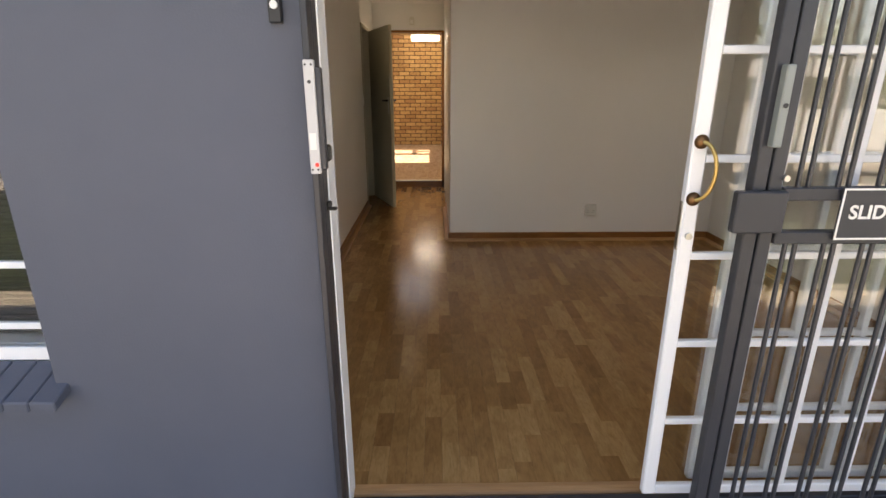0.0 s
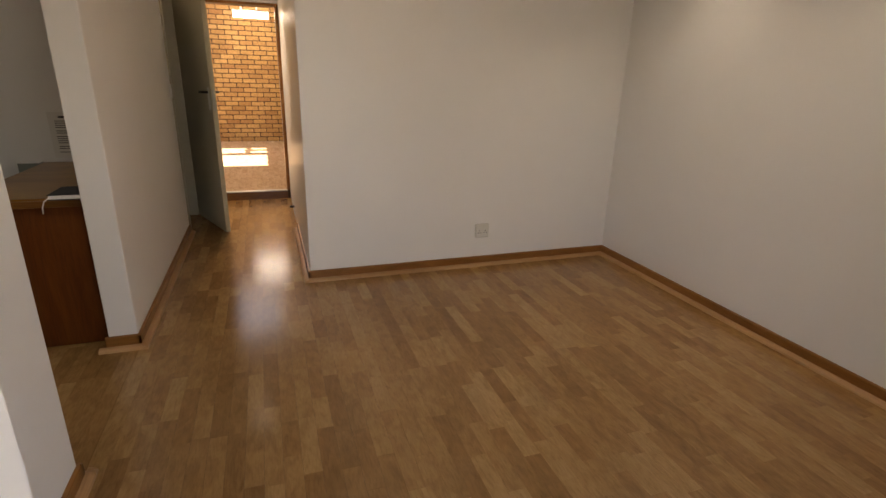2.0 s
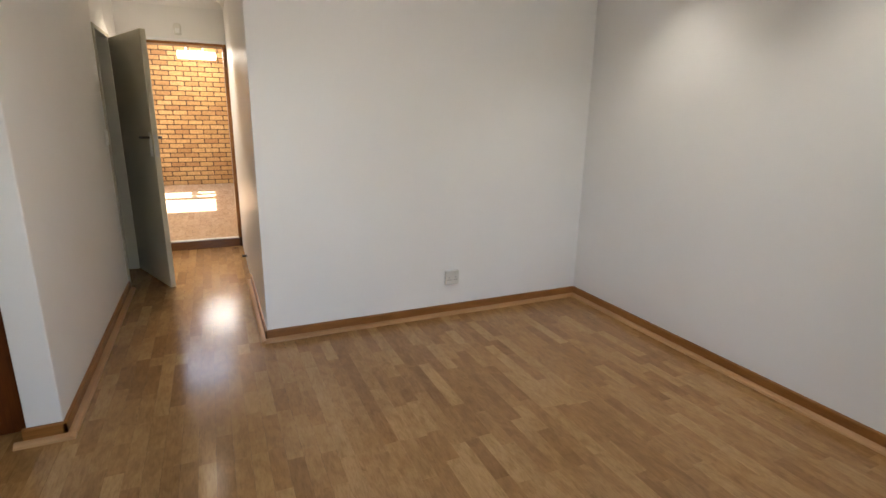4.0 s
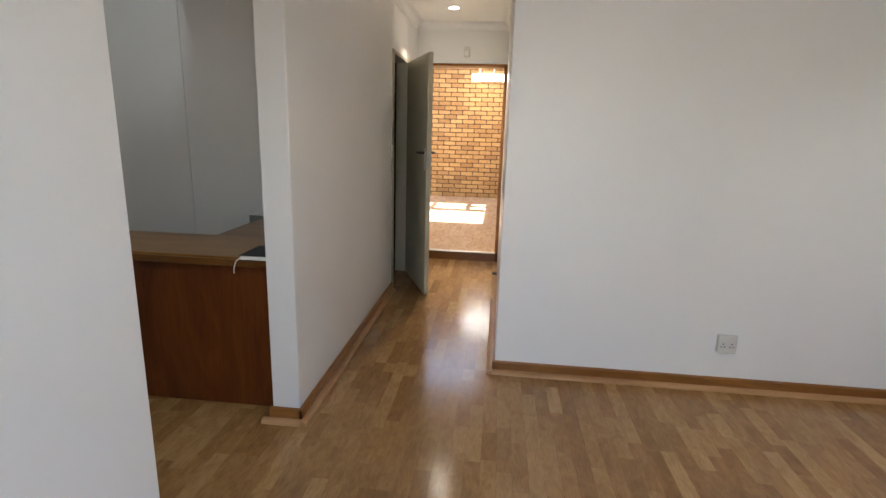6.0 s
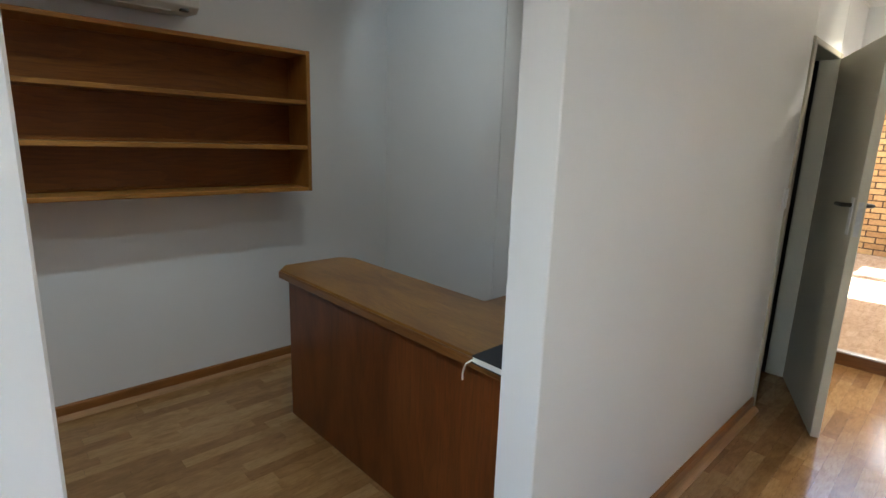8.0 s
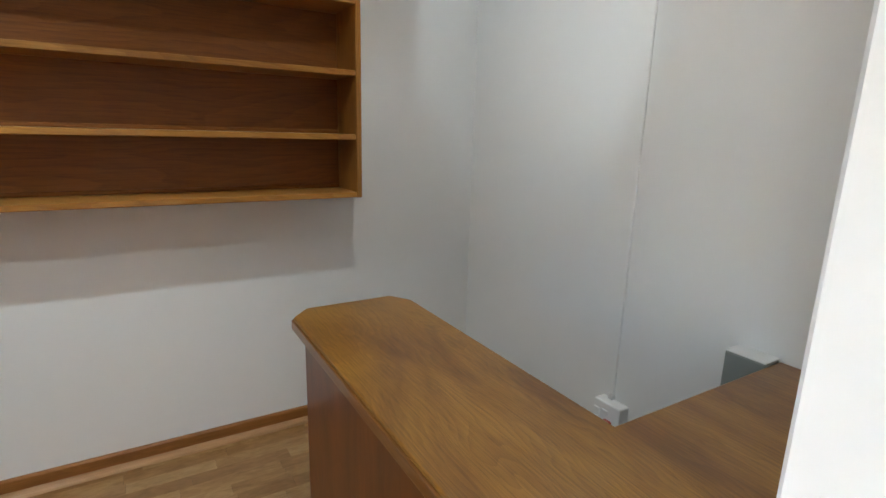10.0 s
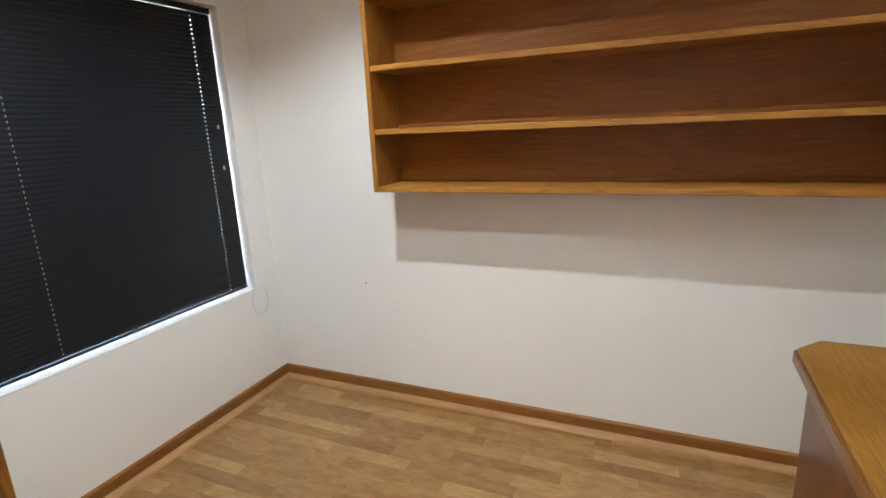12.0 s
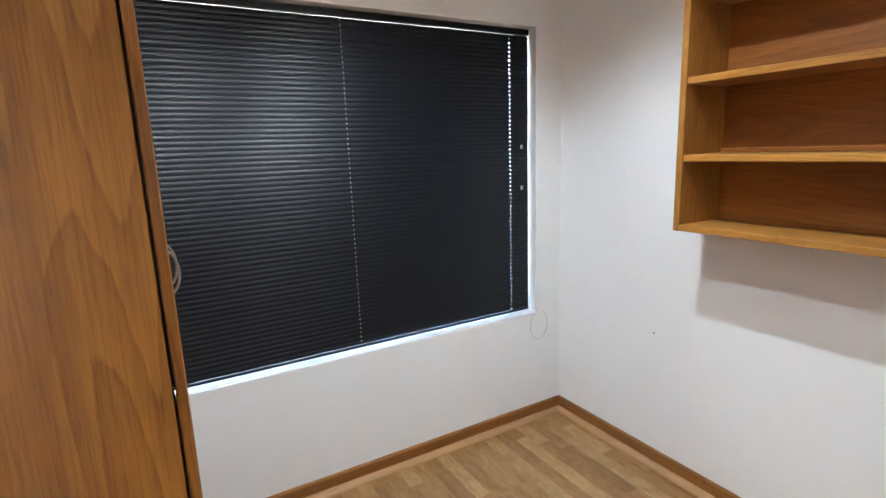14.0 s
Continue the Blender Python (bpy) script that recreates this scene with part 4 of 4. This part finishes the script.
catch = thing("gate_latch", "small black latch on the gate jamb", "latch", at=(0.306, 2.300, 1.072))
part("body", boxes((-0.001, 0.026, -0.008, 0.008, -0.006, 0.003), (-0.001, 0.012, -0.008, 0.008, 0.003, 0.020), bevel=0.003), M_BLACK, catch)

bell = thing("doorbell", "black doorbell with a round white button on the grey wall", "doorbell", at=(0.216, SOUTH_OUT - 0.006, 1.572))
part("case", boxes((-0.016, 0.016, -0.018, 0.0, -0.036, 0.036), bevel=0.003), M_BLACK, bell)
bm = bmesh.new()
rod(bm, (0, -0.018, 0.004), (0, -0.023, 0.004), 0.0095, 16)
part("button", bm, M_PLASTIC, bell, "round white button", True)


def gate():
    root = thing("security_gate", "charcoal steel sliding security gate with paired round bars, slid open", "gate", at=(1.42, 2.238, -0.004))
    off = Vector(root.location)
    y = 2.238

    def p(name, bm, mat=M_FRAME_GREY, label="", smooth=False):
        ob = part(name, bm, mat, root, label, smooth)
        ob.location = -off
        return ob

    xa, xb = 1.422, 2.42
    for x in (xa, xa + 0.042, xb):
        p("upright", boxes((x, x + 0.036, y - 0.018, y + 0.018, 0.0, 2.06), bevel=0.003))
    for z in (0.0, 0.985, 1.104, 2.024):
        p("rail", boxes((xa + 0.087, xb - 0.001, y - 0.0165, y + 0.0165, z, z + 0.034), bevel=0.003))
    x = 1.565
    while x < xb - 0.05:
        for d in (-0.0138, 0.0138):
            for z0, z1 in ((0.034, 0.985), (1.138, 2.024)):
                bm = bmesh.new()
                rod(bm, (x + d, y, z0), (x + d, y, z1), 0.0065, 8)
                p("bar", bm, smooth=True)
        x += 0.107
    p("lock_box", boxes((1.372, 1.503, y - 0.048, y - 0.019, 1.024, 1.134), bevel=0.004), label="flat steel lock box")
    p("armature_plate", boxes((1.436, 1.458, y - 0.046, y - 0.019, 1.245, 1.440), bevel=0.003), M_PED, "bare metal lock plate")
    bm = bmesh.new()
    rod(bm, (1.447, y - 0.049, 1.345), (1.447, y - 0.045, 1.345), 0.006, 12)
    p("bolt", bm, M_BLACK)
    bm = bmesh.new()
    rod(bm, (1.50, y - 0.03, 1.165), (1.50, y - 0.018, 1.165), 0.008, 10)
    p("stud", bm, M_STEEL)


gate()

sign = thing("sign", "grey sign with a white border reading slide", "sign", at=(1.774, 2.215, 1.070))
part("board", boxes((-0.118, 0.152, -0.005, 0.0, -0.070, 0.070), bevel=0.001), M_FRAME_GREY, sign)
part("border", boxes((-0.117, 0.151, -0.0066, -0.0052, 0.064, 0.069), (-0.117, 0.151, -0.0066, -0.0052, -0.069, -0.064), (-0.117, -0.112, -0.0066, -0.0052, -0.064, 0.064), (0.146, 0.151, -0.0066, -0.0052, -0.064, 0.064)), M_PAGES, sign, "white border line")
txt = bpy.data.curves.new("lettering", "FONT")
txt.body, txt.size, txt.extrude, txt.align_x, txt.align_y, txt.offset = "SLIDE", 0.051, 0.0006, "LEFT", "CENTER", 0.0012
txt.materials.append(M_PAGES)
letters = new("lettering", txt)
letters.parent = sign
letters.location, letters.rotation_euler = (-0.092, -0.0064, 0.004), (radians(90), 0, 0)

# ---------------------------------------------------------------- outside, seen in the glass
eave = structure("roof_eave", boxes((-6, 6, 1.75, SOUTH_OUT - 0.007, 2.62, 2.80), (-6, 6, 1.70, 1.75, 2.55, 2.85)), M_WHITE, "white boarded eave over the house front", "roof")
structure("roof", boxes((-6.2, 6.2, 1.6, STEP_Y, 2.92, 3.0)), M_TILE, "red-brown tiled roof of the house", "roof")


def garden_wall():
    root = thing("boundary_wall", "low white boundary wall with a broad white top rail", "fence", at=(0, -7, -0.04))
    part("wall", boxes((-14, 14, -0.11, 0.11, 0.0, 0.98), bevel=0.01), M_WHITE, root)
    part("rail", boxes((-14, 14, -0.03, 0.03, 1.62, 1.95), bevel=0.005), M_WHITE, root)
    me = mesh_of("post", boxes((-0.06, 0.06, -0.05, 0.05, 0.98, 1.99), bevel=0.008), M_WHITE)
    for i in range(18):
        o = new("post", me)
        o.parent = root
        o.location = (-13.6 + i * 1.6, 0, 0)


garden_wall()


def hedge():
    rng = random.Random(21)
    vs, fs = [], []
    for i in range(9000):
        c = Vector((rng.uniform(-13, 13), -8.6 + rng.gauss(0, 0.28), rng.uniform(0.0, 2.6) + 0.35 * math.sin(i * 0.7)))
        q = Euler((rng.uniform(0, 3), rng.uniform(0, 3), rng.uniform(0, 6))).to_matrix()
        s = rng.uniform(0.07, 0.15)
        k = len(vs)
        vs += [c + q @ Vector(v) * s for v in ((-1, 0, 0), (0, -0.5, 0.1), (1, 0, 0), (0, 0.5, 0.1))]
        fs.append((k, k + 1, k + 2, k + 3))
    me = bpy.data.meshes.new("hedge")
    me.from_pydata([(v.x, v.y, max(v.z, -0.04)) for v in vs], [], fs)
    me.materials.append(M_LEAF)
    tagged(new("hedge", me), "dark green hedge behind the boundary wall", "hedge", "", "stuff")


hedge()


def tree(x, y, h, seed):
    rng = random.Random(seed)
    root = thing("tree", "leafy green garden tree beyond the boundary wall", "tree", "garden trees", at=(x, y, -0.04))
    bm = bmesh.new()
    rod(bm, (0, 0, 0), (0.1, 0, h * 0.45), 0.16, 10, 0.11)
    tips = []
    for i in range(7):
        a = i * 0.9 + rng.random()
        end = Vector((math.cos(a) * h * 0.22, math.sin(a) * h * 0.22, h * (0.6 + 0.3 * rng.random())))
        rod(bm, (0.1, 0, h * (0.32 + 0.02 * i)), end, 0.07, 7, 0.02)
        tips.append(end)
    part("trunk", bm, M_BARK, root, "", True)
    vs, fs = [], []
    for i in range(2600):
        c = rng.choice(tips) + Vector((rng.gauss(0, 0.55), rng.gauss(0, 0.55), rng.gauss(0, 0.45)))
        q = Euler((rng.uniform(0, 3), rng.uniform(0, 3), rng.uniform(0, 6))).to_matrix()
        s = rng.uniform(0.05, 0.11)
        k = len(vs)
        vs += [c + q @ Vector(v) * s for v in ((-1, 0, 0), (0, -0.45, 0.1), (1, 0, 0), (0, 0.45, 0.1))]
        fs.append((k, k + 1, k + 2, k + 3))
    me = bpy.data.meshes.new("crown")
    me.from_pydata(vs, [], fs)
    me.materials.append(M_LEAF)
    crown = new("crown", me)
    crown.parent = root


tree(4.2, -9.5, 5.0, 3)
tree(8.0, -10.5, 6.0, 5)
tree(-3.0, -10.0, 5.5, 8)


# ---------------------------------------------------------------- pieces: floor strips and bricks
structure("floor", boxes((WEST - 0.1, EAST + 0.1, 2.452, STEP_Y, -0.06, -0.004)), M_SUB, "dark underlay below the laminate strips", "floor")
STRIP = 0.0695


def strips(x0, x1, y0, y1, seed, z=0.0):
    """Strips running along y in rows across x, with staggered ends."""
    rng = random.Random(seed)
    out = []
    n = math.ceil((x1 - x0) / STRIP)
    for i in range(n):
        a = x0 + i * STRIP
        b = min(a + STRIP, x1)
        y = y0 - rng.random() * 0.4
        while y < y1:
            l = rng.choice((0.22, 0.28, 0.34, 0.40, 0.48))
            p, q = max(y, y0), min(y + l, y1)
            if q - p > 0.01:
                out.append((a, b, p, q, z))
            y += l
    return out


def lay(pieces, near, root, joined=None):
    joined_v, joined_f = [], []
    g = 0.0003
    count = 0
    meshes = {}
    for a, b, p, q, z in pieces:
        if near(a, p) and count < 300:
            count += 1
            key = (round(b - a, 4), round(q - p, 4))
            if key not in meshes:
                w, l = b - a - 2 * g, q - p - 2 * g
                meshes[key] = mesh_of("floor_strip", boxes((0, w, 0, l, -0.005, 0.0)), M_LAM)
            ob = new("floor_strip", meshes[key])
            ob.parent = root
            ob.location = (a + g, p + g, z)
        else:
            k = len(joined_v)
            for zz in (z - 0.005, z):
                joined_v += [(a + g, p + g, zz), (b - g, p + g, zz), (b - g, q - g, zz), (a + g, q - g, zz)]
            joined_f += [(k + 4, k + 5, k + 6, k + 7), (k, k + 1, k + 5, k + 4), (k + 1, k + 2, k + 6, k + 5), (k + 2, k + 3, k + 7, k + 6), (k + 3, k, k + 4, k + 7)]
    me = bpy.data.meshes.new("floor_strips")
    me.from_pydata(joined_v, [], joined_f)
    me.materials.append(joined or M_LAM_JOINED)
    ob = new("floor_strips", me)
    ob.parent = root
    ob["kind"] = "stuff"


boards = thing("laminate_floor", "honey oak three-strip laminate floor with a soft gloss", "floor", "", "structure")
pieces = strips(WALL_E, COR_E, NORTH_LIV, STEP_Y - 0.012, 2) + strips(WALL_E, EAST, 2.448, NORTH_LIV, 1) + strips(WEST, WALL_E, SOUTH_IN, NORTH_REC, 3) + strips(WALL_W, WALL_E, DOOR_S + 0.03, DOOR_N - 0.03, 5)
lay(pieces, lambda a, p: -0.6 < a < 1.9 and 3.3 < p < 6.4, boards)
boards2 = thing("laminate_floor", "oak laminate floor of the brick room, sunlight put into pale shades", "floor", "", "structure")
lay(strips(BR_W, BR_E, STEP_Y + 0.15, BRICK_Y, 7, STEP_Z) + strips(-0.09, COR_E - 0.04, STEP_Y + 0.03, STEP_Y + 0.15, 9, STEP_Z), lambda a, p: False, boards2, M_LAM_SUNLIT)


def brick_wall():
    root = thing("wall_brick", "orange-yellow facebrick wall with dark raked joints", "wall", "", "structure")
    part("mortar", boxes((BR_W, BR_E, BRICK_Y + 0.012, BRICK_Y + 0.2, -0.05, BR_CEIL)), M_MORTAR, root, "dark raked mortar")
    L, H, G = 0.222, 0.069, 0.016
    shapes = []
    rng = random.Random(4)
    for k in range(4):
        bm = boxes((0, L, 0, 0.06, 0, H), bevel=0.005)
        for v in bm.verts:
            v.co += Vector((rng.uniform(-1, 1), rng.uniform(-1, 1), rng.uniform(-1, 1))) * 0.002
        shapes.append(mesh_of("brick", bm, M_BRICK))
    rest = bmesh.new()
    z, row, count = STEP_Z + 0.002, 0, 0
    while z < BR_CEIL - H:
        x = BR_W + 0.004 - (0 if row % 2 else (L + G) / 2)
        while x < BR_E - 0.02:
            dy = rng.uniform(-0.004, 0.004)
            xa, xb = max(x, BR_W + 0.002), min(x + L, BR_E - 0.002)
            if xb - xa > 0.02:
                if xb - xa > L - 0.001 and -0.55 < x < 0.95 and count < 300:
                    o = new("brick", rng.choice(shapes))
                    o.parent = root
                    o.location = (x, BRICK_Y + dy, z)
                    count += 1
                else:
                    box(rest, xa, xb, BRICK_Y + dy, BRICK_Y + 0.06, z, z + H)
            x += L + G
        z += H + G
        row += 1
    ob = part("bricks", rest, M_BRICK_JOINED, root)
    ob["kind"] = "stuff"


brick_wall()
